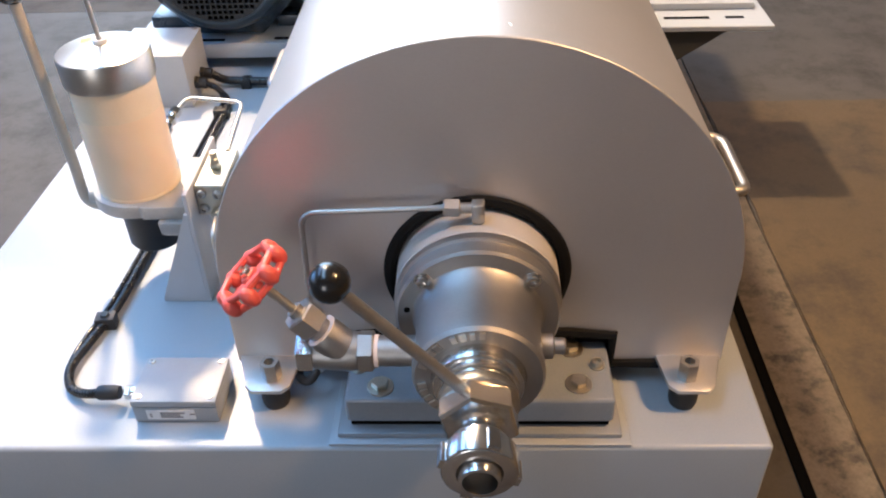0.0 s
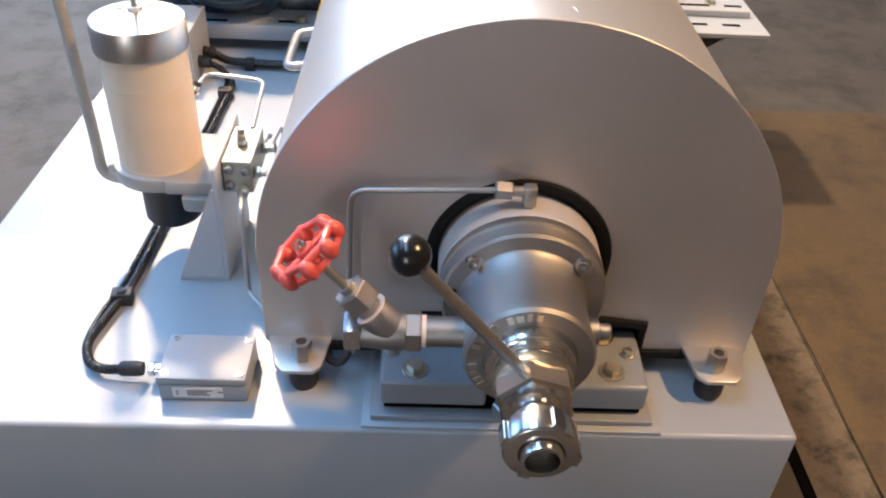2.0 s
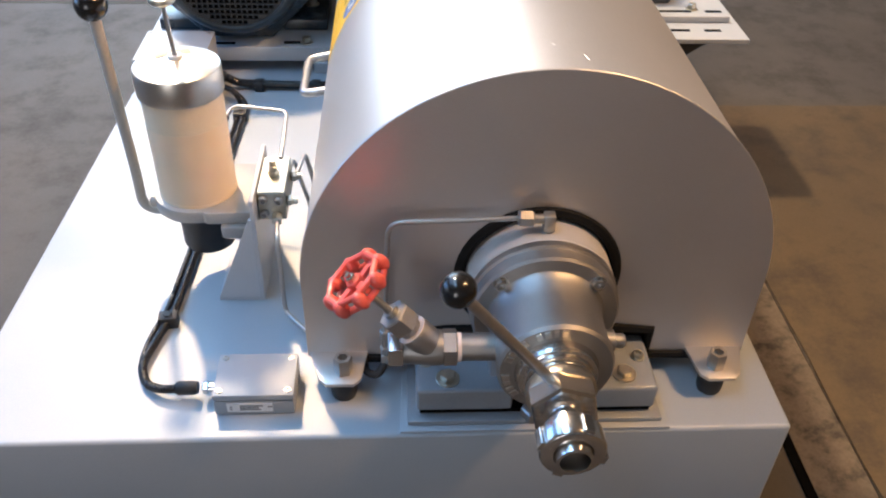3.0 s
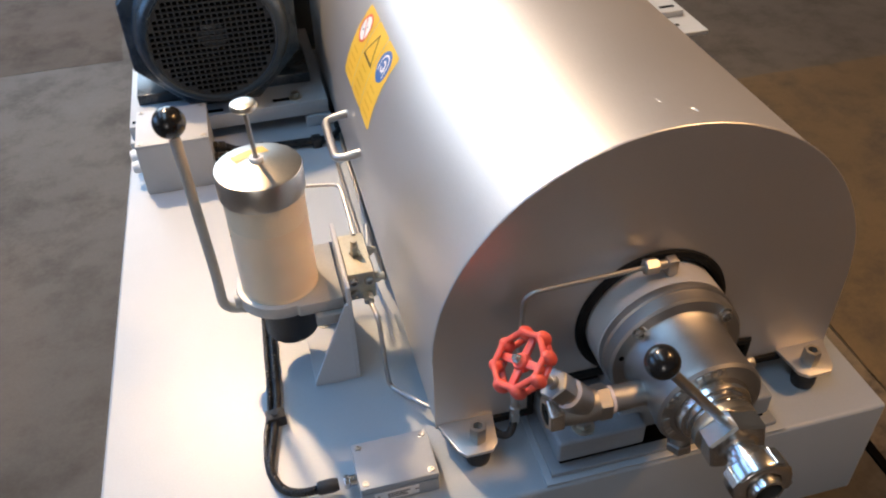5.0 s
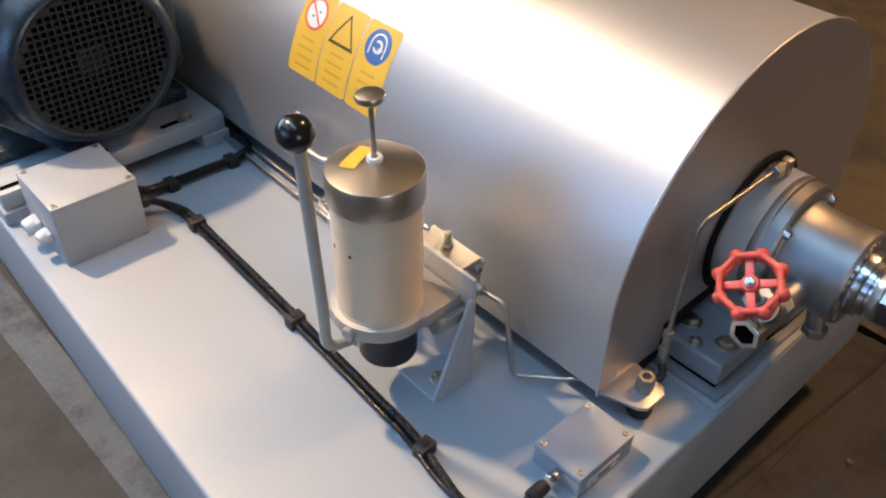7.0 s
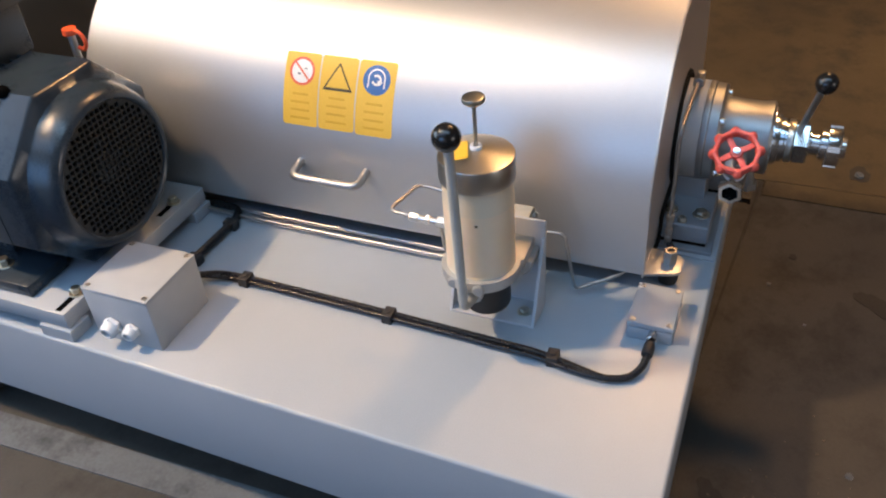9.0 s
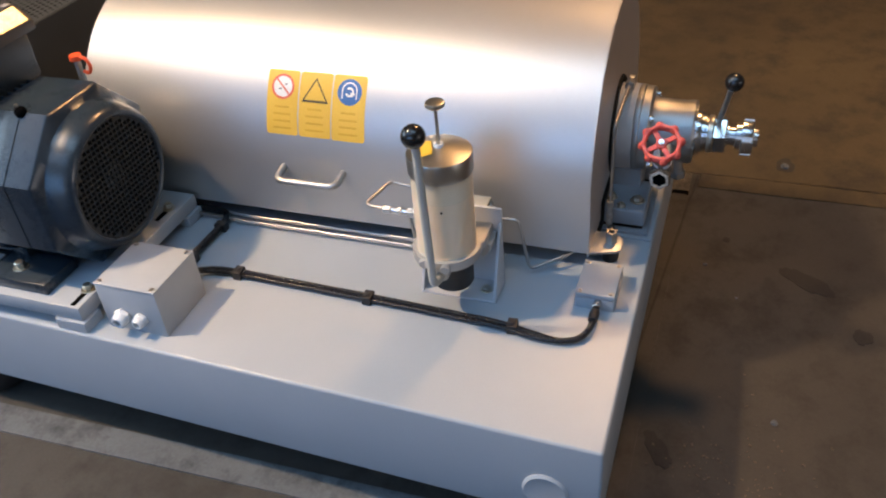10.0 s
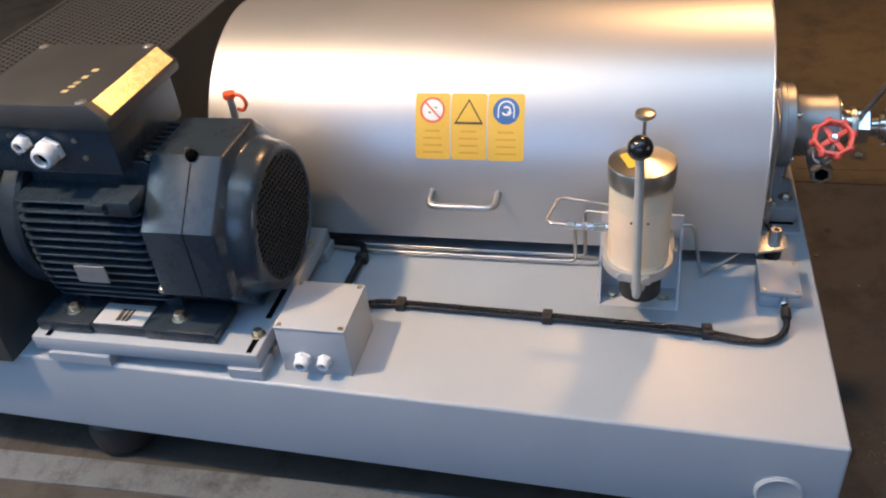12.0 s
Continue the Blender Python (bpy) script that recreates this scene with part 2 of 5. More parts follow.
def box(bm, x0, x1, y0, y1, z0, z1, bevel=0.0, seg=2):
    r = bmesh.ops.create_cube(bm, size=1.0, matrix=Matrix.Translation(((x0 + x1) / 2, (y0 + y1) / 2, (z0 + z1) / 2)) @ Matrix.Diagonal((x1 - x0, y1 - y0, z1 - z0, 1)))
    if bevel:
        edges = {e for v in r["verts"] for e in v.link_edges}
        bmesh.ops.bevel(bm, geom=list(edges), offset=bevel, segments=seg, affect="EDGES", profile=0.5)
    return bm


def basis(axis):
    a = Vector(axis).normalized()
    u = Vector((0, 0, 1)) if abs(a.z) < 0.9 else Vector((1, 0, 0))
    u = (u - a * u.dot(a)).normalized()
    return a, u, a.cross(u)


def lathe(bm, at, axis, profile, seg=40, turn=0.0):
    """Turns (radius, distance along the axis) round the axis. Ends with radius 0 close."""
    a, u, v = basis(axis)
    at = Vector(at)
    rings = []
    for r, h in profile:
        c = at + a * h
        if r <= 1e-6:
            rings.append([bm.verts.new(c)])
        else:
            rings.append([bm.verts.new(c + (u * math.cos(k) + v * math.sin(k)) * r) for k in (turn + 2 * math.pi * i / seg for i in range(seg))])
    for p, q in zip(rings, rings[1:]):
        for i in range(seg):
            j = (i + 1) % seg
            if len(p) == 1 and len(q) == 1:
                continue
            if len(p) == 1:
                bm.faces.new((p[0], q[j], q[i]))
            elif len(q) == 1:
                bm.faces.new((p[i], p[j], q[0]))
            else:
                bm.faces.new((p[i], p[j], q[j], q[i]))
    return bm


def rod(bm, p, q, r, seg=20, r2=None, cham=0.0):
    d = (Vector(q) - Vector(p)).length
    r2 = r if r2 is None else r2
    return lathe(bm, p, Vector(q) - Vector(p), [(0, 0), (r - cham, 0), (r, cham), (r2, d - cham), (r2 - cham, d), (0, d)] if cham else [(0, 0), (r, 0), (r2, d), (0, d)], seg)


def hexagon(bm, p, q, r, turn=0.0, cham=0.0015):
    d = (Vector(q) - Vector(p)).length
    return lathe(bm, p, Vector(q) - Vector(p), [(0, 0), (r - cham, 0), (r, cham), (r, d - cham), (r - cham, d), (0, d)], 6, turn)


def ball(bm, at, r, seg=28):
    n = seg // 2
    return lathe(bm, at, (0, 0, 1), [(r * math.sin(math.pi * i / n), -r * math.cos(math.pi * i / n)) for i in range(n + 1)], seg)


def rounded(points, radius, steps=7):
    """The points of a bent path, with each inner corner rounded."""
    pts = [Vector(p) for p in points]
    out = [pts[0]]
    for a, b, c in zip(pts, pts[1:], pts[2:]):
        u, v = (a - b), (c - b)
        r = min(radius, u.length * 0.48, v.length * 0.48)
        s, e = b + u.normalized() * r, b + v.normalized() * r
        for i in range(steps + 1):
            t = i / steps
            out.append(s * (1 - t) ** 2 + b * 2 * t * (1 - t) + e * t * t)
    return out + [pts[-1]]


def tube(bm, points, r, seg=12, bend=0.02, steps=7):
    path = rounded(points, bend, steps) if bend else [Vector(p) for p in points]
    rings, u = [], None
    for i, p in enumerate(path):
        d = (path[min(i + 1, len(path) - 1)] - path[max(i - 1, 0)]).normalized()
        if u is None:
            u = basis(d)[1]
        u = (u - d * u.dot(d)).normalized()
        v = d.cross(u)
        rings.append([bm.verts.new(p + (u * math.cos(k) + v * math.sin(k)) * r) for k in (2 * math.pi * j / seg for j in range(seg))])
    for p, q in zip(rings, rings[1:]):
        for i in range(seg):
            j = (i + 1) % seg
            bm.faces.new((p[i], p[j], q[j], q[i]))
    bm.faces.new(rings[0][::-1])
    bm.faces.new(rings[-1])
    return bm


def ribbed_tube(bm, points, r, pitch=0.0042, depth=0.0009, seg=12, bend=0.03):
    """A corrugated hose along a bent path."""
    path = rounded(points, bend, 9)
    run = [0.0]
    for p, q in zip(path, path[1:]):
        run.append(run[-1] + (q - p).length)
    rings, u, n = [], None, int(run[-1] / (pitch / 3))
    for i in range(n + 1):
        d = run[-1] * i / n
        k = min(max(j for j in range(len(run)) if run[j] <= d + 1e-9), len(path) - 2)
        way = path[k + 1] - path[k]
        p = path[k] + way * ((d - run[k]) / max(1e-9, run[k + 1] - run[k]))
        way = way.normalized()
        u = basis(way)[1] if u is None else (u - way * u.dot(way)).normalized()
        v = way.cross(u)
        rr = r - depth * (i % 3 == 0)
        rings.append([bm.verts.new(p + (u * math.cos(a) + v * math.sin(a)) * rr) for a in (2 * math.pi * j / seg for j in range(seg))])
    for p, q in zip(rings, rings[1:]):
        for i in range(seg):
            j = (i + 1) % seg
            bm.faces.new((p[i], p[j], q[j], q[i]))
    bm.faces.new(rings[0][::-1])
    bm.faces.new(rings[-1])
    return bm


def prism(bm, outline, along, place):
    """A flat outline of (a, b) pulled out by the vector along; place(a, b) gives its point."""
    low = [bm.verts.new(place(a, b)) for a, b in outline]
    high = [bm.verts.new(v.co + Vector(along)) for v in low]
    bm.faces.new(low[::-1])
    bm.faces.new(high)
    n = len(low)
    for i in range(n):
        j = (i + 1) % n
        bm.faces.new((low[i], low[j], high[j], high[i]))
    return bm


def bevelled(bm, width, seg=2, least=0.5):
    bmesh.ops.recalc_face_normals(bm, faces=bm.faces[:])
    edges = [e for e in bm.edges if len(e.link_faces) == 2 and e.calc_face_angle(0) > least]
    bmesh.ops.bevel(bm, geom=edges, offset=width, segments=seg, affect="EDGES", profile=0.5)
    return bm


def arc(cx, cy, r, a0, a1, n):
    return [(cx + r * math.cos(radians(a0 + (a1 - a0) * i / n)), cy + r * math.sin(radians(a0 + (a1 - a0) * i / n))) for i in range(n + 1)]


def bolt(parent, at, axis, r, height, material, washer=1.5, name="bolt", label=""):
    bm = bm_new()
    a = Vector(axis).normalized()
    rod(bm, at, Vector(at) + a * 0.0022, r * washer, 20, cham=0.0005)
    hexagon(bm, Vector(at) + a * 0.002, Vector(at) + a * height, r, 0.3)
    return part(name, bm, material, parent, label)


def socket_bolt(parent, at, axis, r, height, material, name="socket_bolt", label=""):
    """A cylinder-head bolt with a sunk hexagon, in a pale washer."""
    bm = bm_new()
    a = Vector(axis).normalized()
    lathe(bm, Vector(at), a, [(0, 0), (r * 1.35, 0), (r * 1.35, 0.0015), (r, 0.0015), (r, height - 0.001), (r - 0.001, height), (r * 0.55, height), (r * 0.5, height * 0.45), (0, height * 0.45)], 20)
    return part(name, bm, material, parent, label)


# ---- hall ----
def slab(name, x0, x1, y0, y1, z0, z1, material, label):
    return tagged(part(name, box(bm_new(), x0, x1, y0, y1, z0, z1), material), label, name.split("_")[0], kind="structure")


slab("floor", -6, 6, -5, 8, FLOOR - 0.2, FLOOR, M_FLOOR, "stained brown-grey workshop concrete floor")
# walls and ceiling are out of view, added to enclose and bounce light
slab("wall_east", 6, 6.2, -5, 8, FLOOR - 0.2, 4.9, M_WALL, "unseen plastered side wall added to bounce light")
slab("ceiling", -6.2, 6.2, -5.2, 8.2, 4.9, 5.1, M_WALL, "unseen hall ceiling added to carry the bay lamps")


def south_wall():
    bm = bm_new()
    for x0, x1, z0, z1 in ((-6.2, 6.2, FLOOR - 0.2, 0.45), (-6.2, 6.2, 2.75, 4.9), (-6.2, -3.25, 0.45, 2.75), (-0.95, 6.2, 0.45, 2.75)):
        box(bm, x0, x1, -5.2, -5, z0, z1)
    tagged(part("wall_south", bm, M_PALE), "unseen pale wall added with the front fill window", "wall", kind="structure")
    # made-up opening that houses the front fill lamp
    win = thing("south_fill_window", (-2.1, -5.1, 0.45), "unseen low steel-framed window added as front fill", "window", kind="structure")
    bm = bm_new()
    for i in range(4):
        x = -3.25 + 2.3 * i / 3
        box(bm, max(-3.248, x - 0.03), min(-0.952, x + 0.03), -5.13, -5.07, 0.452, 2.748)
    part("window_frame", bm, M_DARKWALL, win)
    part("pane", box(bm_new(), -3.248, -0.952, -5.18, -5.15, 0.452, 2.748), M_SKY, win)


south_wall()


def west_wall():
    bm = bm_new()
    for y0, y1, z0, z1 in ((-5, 8, FLOOR - 0.2, 1.2), (-5, 8, 3.6, 4.9), (-5, -1.1, 1.2, 3.6), (4.1, 8, 1.2, 3.6)):
        box(bm, -6.2, -6, y0, y1, z0, z1)
    tagged(part("wall_west", bm, M_WALL), "unseen plastered wall added with a wide daylight window", "wall", kind="structure")
    win = thing("window_1", (-6.1, 1.5, 1.2), "wide steel-framed hall window with daylight", "window", kind="structure")
    bm = bm_new()
    for i in range(5):
        y = -1.1 + 5.2 * i / 4
        box(bm, -6.13, -6.07, max(-1.098, y - 0.03), min(4.098, y + 0.03), 1.202, 3.598)
    part("window_frame", bm, M_DARKWALL, win)
    part("pane", box(bm_new(), -6.18, -6.15, -1.098, 4.098, 1.202, 3.598), M_SKY, win)


west_wall()


def north_wall():
    bm = bm_new()
    for x0, x1, z0, z1 in ((-6.2, 6.2, FLOOR - 0.2, 1.55), (-6.2, 6.2, 4.65, 4.9), (-6.2, -4.45, 1.55, 4.65), (0.05, 6.2, 1.55, 4.65)):
        box(bm, x0, x1, 8, 8.2, z0, z1)
    tagged(part("wall_north", bm, M_DARKWALL), "unseen dark far wall added with a tall daylight window", "wall", kind="structure")
    win = thing("window_2", (-2.2, 8.1, 1.55), "tall steel-framed hall window with daylight", "window", kind="structure")
    bm = bm_new()
    for i in range(5):
        x = -4.45 + 4.5 * i / 4
        box(bm, max(-4.448, x - 0.03), min(0.048, x + 0.03), 8.07, 8.13, 1.552, 4.648)
    part("window_frame", bm, M_DARKWALL, win)
    part("pane", box(bm_new(), -4.448, 0.048, 8.15, 8.18, 1.552, 4.648), M_SKY, win)


north_wall()


def bay_lamp(at, size, label):
    lamp = thing("bay_lamp", (at[0], at[1], at[2]), label, "ceiling lamp", "hall bay lamps")
    x, y, z = at
    part("housing", lathe(bm_new(), (x, y, z + 0.06), (0, 0, 1), [(size * 0.9, 0), (size * 0.55, 0.16), (size * 0.3, 0.26), (0, 0.26)], 28), M_STEEL, lamp)
    part("stem", rod(bm_new(), (x, y, z + 0.3), (x, y, 4.9), 0.012), M_STEEL, lamp)
    part("glass", rod(bm_new(), (x, y, z + 0.055), (x, y, z + 0.065), size * 0.85, 28), M_LAMP, lamp)


bay_lamp((-1.25, 3.0, 3.76), 0.26, "round steel high-bay lamp hanging from the ceiling")
bay_lamp((2.3, 0.25, 4.31), 0.38, "round steel high-bay lamp with warm light")
# unseen strip, added to go with the overhead fill lamp
sky = thing("skylight", (-1.7, 1.6, 4.8), "unseen long glazed strip added as overhead fill", "skylight", kind="structure")
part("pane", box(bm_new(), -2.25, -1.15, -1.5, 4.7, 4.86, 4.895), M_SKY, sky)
sky = thing("skylight", (-3.8, 3.4, 4.8), "long glazed skylight strip with blue daylight", "skylight", kind="structure")
part("pane", box(bm_new(), -4.6, -3.0, 0.1, 6.7, 4.86, 4.895), M_SKY, sky)


def floor_piece(name, outline, height, material, label, category="floor"):
    bm = prism(bm_new(), outline, (0, 0, height), lambda a, b: (a, b, FLOOR))
    tagged(part(name, bm, material), label, category, kind="structure")


def wobble(x0, x1, y0, y1, amount, seed, n=14):
    """A rough-edged patch outline."""
    rnd = random.Random(seed)
    side = lambda a, b: [(a[0] + (b[0] - a[0]) * i / n + rnd.uniform(-amount, amount), a[1] + (b[1] - a[1]) * i / n + rnd.uniform(-amount, amount)) for i in range(n)]
    c = [(x0, y0), (x1, y0), (x1, y1), (x0, y1)]
    return sum((side(c[i], c[(i + 1) % 4]) for i in range(4)), [])


floor_piece("floor_strip", [(-0.752, 0.56), (-0.695, 0.56), (-0.780, 4.5), (-0.880, 4.5)], 0.004, M_STRIP, "pale concrete strip let into the floor")
floor_piece("floor_strip", [(-0.69, 0.566), (0.495, 0.566), (0.495, 0.606), (-0.69, 0.606)], 0.0035, M_FLOOR, "brown concrete strip let into the floor")
floor_piece("floor_joint", [(-0.20, 0.602), (0.60, 0.540), (0.60, 0.546), (-0.20, 0.608)], 0.0045, M_STAIN, "dark open joint in the floor")
# brown tone paints a boundary of light across the west floor
floor_piece("floor_tone_patch", wobble(-5.8, -0.87, 2.75, 6.5, 0.006, 5, 40), 0.0008, M_BROWN, "brown floor patch painting a light boundary")
floor_piece("floor_gutter", [(0.496, 0.56), (0.514, 0.56), (0.514, 4.0), (0.496, 4.0)], 0.004, M_VOID, "black slotted gutter strip in the floor")
floor_piece("floor_joint", wobble(0.618, 0.6205, -3.0, 2.6, 0.0008, 8, 30), 0.0035, M_EDGE, "pale worn edge along the floor joint")
floor_piece("floor_strip", [(0.515, 0.56), (0.616, 0.56), (0.616, 4.4), (0.515, 4.4)], 0.0032, M_EDGE, "mottled worn concrete strip beside the gutter")
# ochre floor by the joint, its warm lamplight painted in
floor_piece("floor_ochre", wobble(0.545, 0.6235, -3.0, 0.535, 0.003, 9, 30), 0.003, M_OCHRE, "ochre concrete floor edge with lamplight in its colour")
floor_piece("floor_ochre", wobble(0.624, 2.6, -3.0, 2.03, 0.004, 3, 40), 0.003, M_OCHRE, "ochre concrete floor patch with lamplight in its colour")


def blot(cx, cy, rx, ry, seed, turn=0.0):
    rnd = random.Random(seed)
    c, s = math.cos(turn), math.sin(turn)
    waves = [(n, rnd.uniform(0.03, 0.16) / (n ** 0.5), rnd.uniform(0, 6.28)) for n in (2, 3, 5, 7, 11)]
    pts = []
    for i in range(72):
        k = 2 * math.pi * i / 72
        f = 0.9 + sum(w * math.sin(n * k + o) for n, w, o in waves)
        a, b = rx * f * math.cos(k), ry * f * math.sin(k)
        pts.append((cx + a * c - b * s, cy + a * s + b * c))
    floor_piece("floor_stain", pts, 0.0006 + 0.0002 * seed + (0.003 if cx > 0.612 else 0), M_STAIN, "dark oil stain on the concrete floor", "stain")


blot(0.715, 0.30, 0.045, 0.028, 1)
blot(0.165, 0.238, 0.085, 0.030, 2, 0.9)


blot(-0.46, 0.522, 0.055, 0.022, 4, 0.5)
blot(-0.013, 0.118, 0.030, 0.022, 5)
blot(0.30, 0.44, 0.012, 0.009, 6)


def grit():
    """Loose chips and swarf scattered over the concrete by the base corner."""
    rnd = random.Random(11)
    bm = bm_new()
    for i in range(170):
        x, y = rnd.gauss(-0.53, 0.10), rnd.gauss(0.37, 0.07)
        if y > 0.545:
            continue
        s = rnd.uniform(0.001, 0.0034)
        m = Matrix.Translation((x, y, FLOOR + 0.0045 * (y > 0.56) + s * 0.3)) @ Matrix.Rotation(rnd.uniform(0, 6.28), 4, "Z") @ Matrix.Rotation(rnd.uniform(-0.4, 0.4), 4, "X")
        bmesh.ops.create_cube(bm, size=1.0, matrix=m @ Matrix.Diagonal((s * rnd.uniform(1, 2.4), s, s * 0.6, 1)))
    tagged(part("floor_grit", bm, M_GRIT), "pale loose chips scattered on the concrete floor", "grit", kind="stuff")


grit()


def scrap(x, y, r, seed):
    """A crumpled pale scrap of debris."""
    rnd = random.Random(seed)
    bm = bm_new()
    bmesh.ops.create_icosphere(bm, subdivisions=2, radius=r)
    for v in bm.verts:
        v.co *= rnd.uniform(0.7, 1.15)
        v.co.z = v.co.z * 0.4 + r * 0.38
        v.co += Vector((x, y, FLOOR + (0.0042 if x > 0.612 else 0.0008)))
    tagged(part("debris_scrap", bm, M_STRIP), "small crumpled pale scrap on the concrete floor", "debris", "scraps on the floor")


scrap(0.70, 0.302, 0.014, 1)
scrap(0.177, 0.485, 0.006, 2)
scrap(-0.33, 0.30, 0.008, 3)
scrap(0.06, 0.40, 0.004, 4)


# ---- base frame ----
X0, X1, Y0, Y1 = -0.757, 0.343, 0.594, 2.75
TAPER = 0.022          # the near flank runs slightly inwards to the rear


def base_frame():
    base = thing("machine_base", (-0.2, 1.6, FLOOR), "light grey painted welded machine base frame", "machine base")
    bm = prism(bm_new(), [(X0, Y0 - 0.004), (X1, Y0 + 0.003), (X1, Y1), (X0 + TAPER * (Y1 - Y0), Y1)], (0, 0, TOP - 0.342), lambda a, b: (a, b, 0.342))
    part("body", bevelled(bm, 0.006, 4), M_BASE, base)
    bm = bm_new()
    prism(bm, [(-0.176, 0.597), (0.178, 0.597), (0.172, 0.775), (-0.170, 0.775)], (0, 0, 0.004), lambda a, b: (a, b, TOP))
    part("bearing_pad", bevelled(bm, 0.0015), M_BASE, base, "raised grey pad under the bearing")
    bm = lathe(bm_new(), (X0 + 0.004, 0.685, 0.414), (-1, 0, 0), [(0, 0), (0.040, 0), (0.041, 0.004), (0.036, 0.008), (0.030, 0.0065), (0, 0.007)], 36)
    part("plug", bm, M_BOX, base, "round grey plastic hole plug")
    for x in (-0.645, 0.23):
        for y in (0.80, 2.055):
            bm = lathe(bm_new(), (x, y, FLOOR), (0, 0, 1), [(0, 0), (0.056, 0), (0.072, 0.012), (0.078, 0.05), (0.070, 0.088), (0.045, 0.105), (0.045, 0.1125), (0, 0.1125)], 28)
            part("rubber_foot", bm, M_BLACK, base, "black rubber damper foot")


base_frame()

# ---- drum hood ----
HR, HZ, HB, HY0, HY1 = 0.2985, 0.700, 0.580, 0.705, 1.864


def hood_handle(parent, side, y0, y1, z):
    bm = bm_new()
    x, xo = side * 0.293, side * (0.342 if side < 0 else 0.353)
    tube(bm, [(x, y0, z + 0.009), (xo, y0, z), (xo, y1, z), (x, y1, z + 0.009)], 0.0077, 14, 0.020, 8)
    part("handle", bm, M_TUBE, parent, "bent round steel carrying handle")


def hood_foot(parent, side, y, sign):
    """A tapered lug with a nut on top and a rubber buffer below."""
    place = lambda a, b: (side * a, y + sign * b, HB - 0.004)
    bm = prism(bm_new(), [(0.298, 0.004), (0.218, 0.004), (0.226, -0.050), (0.236, -0.060), (0.272, -0.060), (0.281, -0.050)], (0, 0, 0.006), place)
    lug = part("lug", bevelled(bm, 0.0015), M_HOOD, parent, "bent steel hood lug")
    c = (side * 0.250, y - sign * 0.036)
    bm = bm_new()
    lathe(bm, (*c, HB + 0.002), (0, 0, 1), [(0.0115, 0), (0.0125, 0.002), (0.0125, 0.024), (0.0115, 0.026), (0.0070, 0.026), (0.0062, 0.014), (0, 0.014)], 6, 0.2)
    part("hex_nut", bm, M_TUBE, lug)
    bm = lathe(bm_new(), (*c, TOP), (0, 0, 1), [(0, 0), (0.016, 0), (0.0175, 0.006), (0.0175, 0.030), (0.014, 0.0355), (0, 0.0358)], 24)
    part("rubber_buffer", bm, M_BLACK, lug, "black rubber buffer")


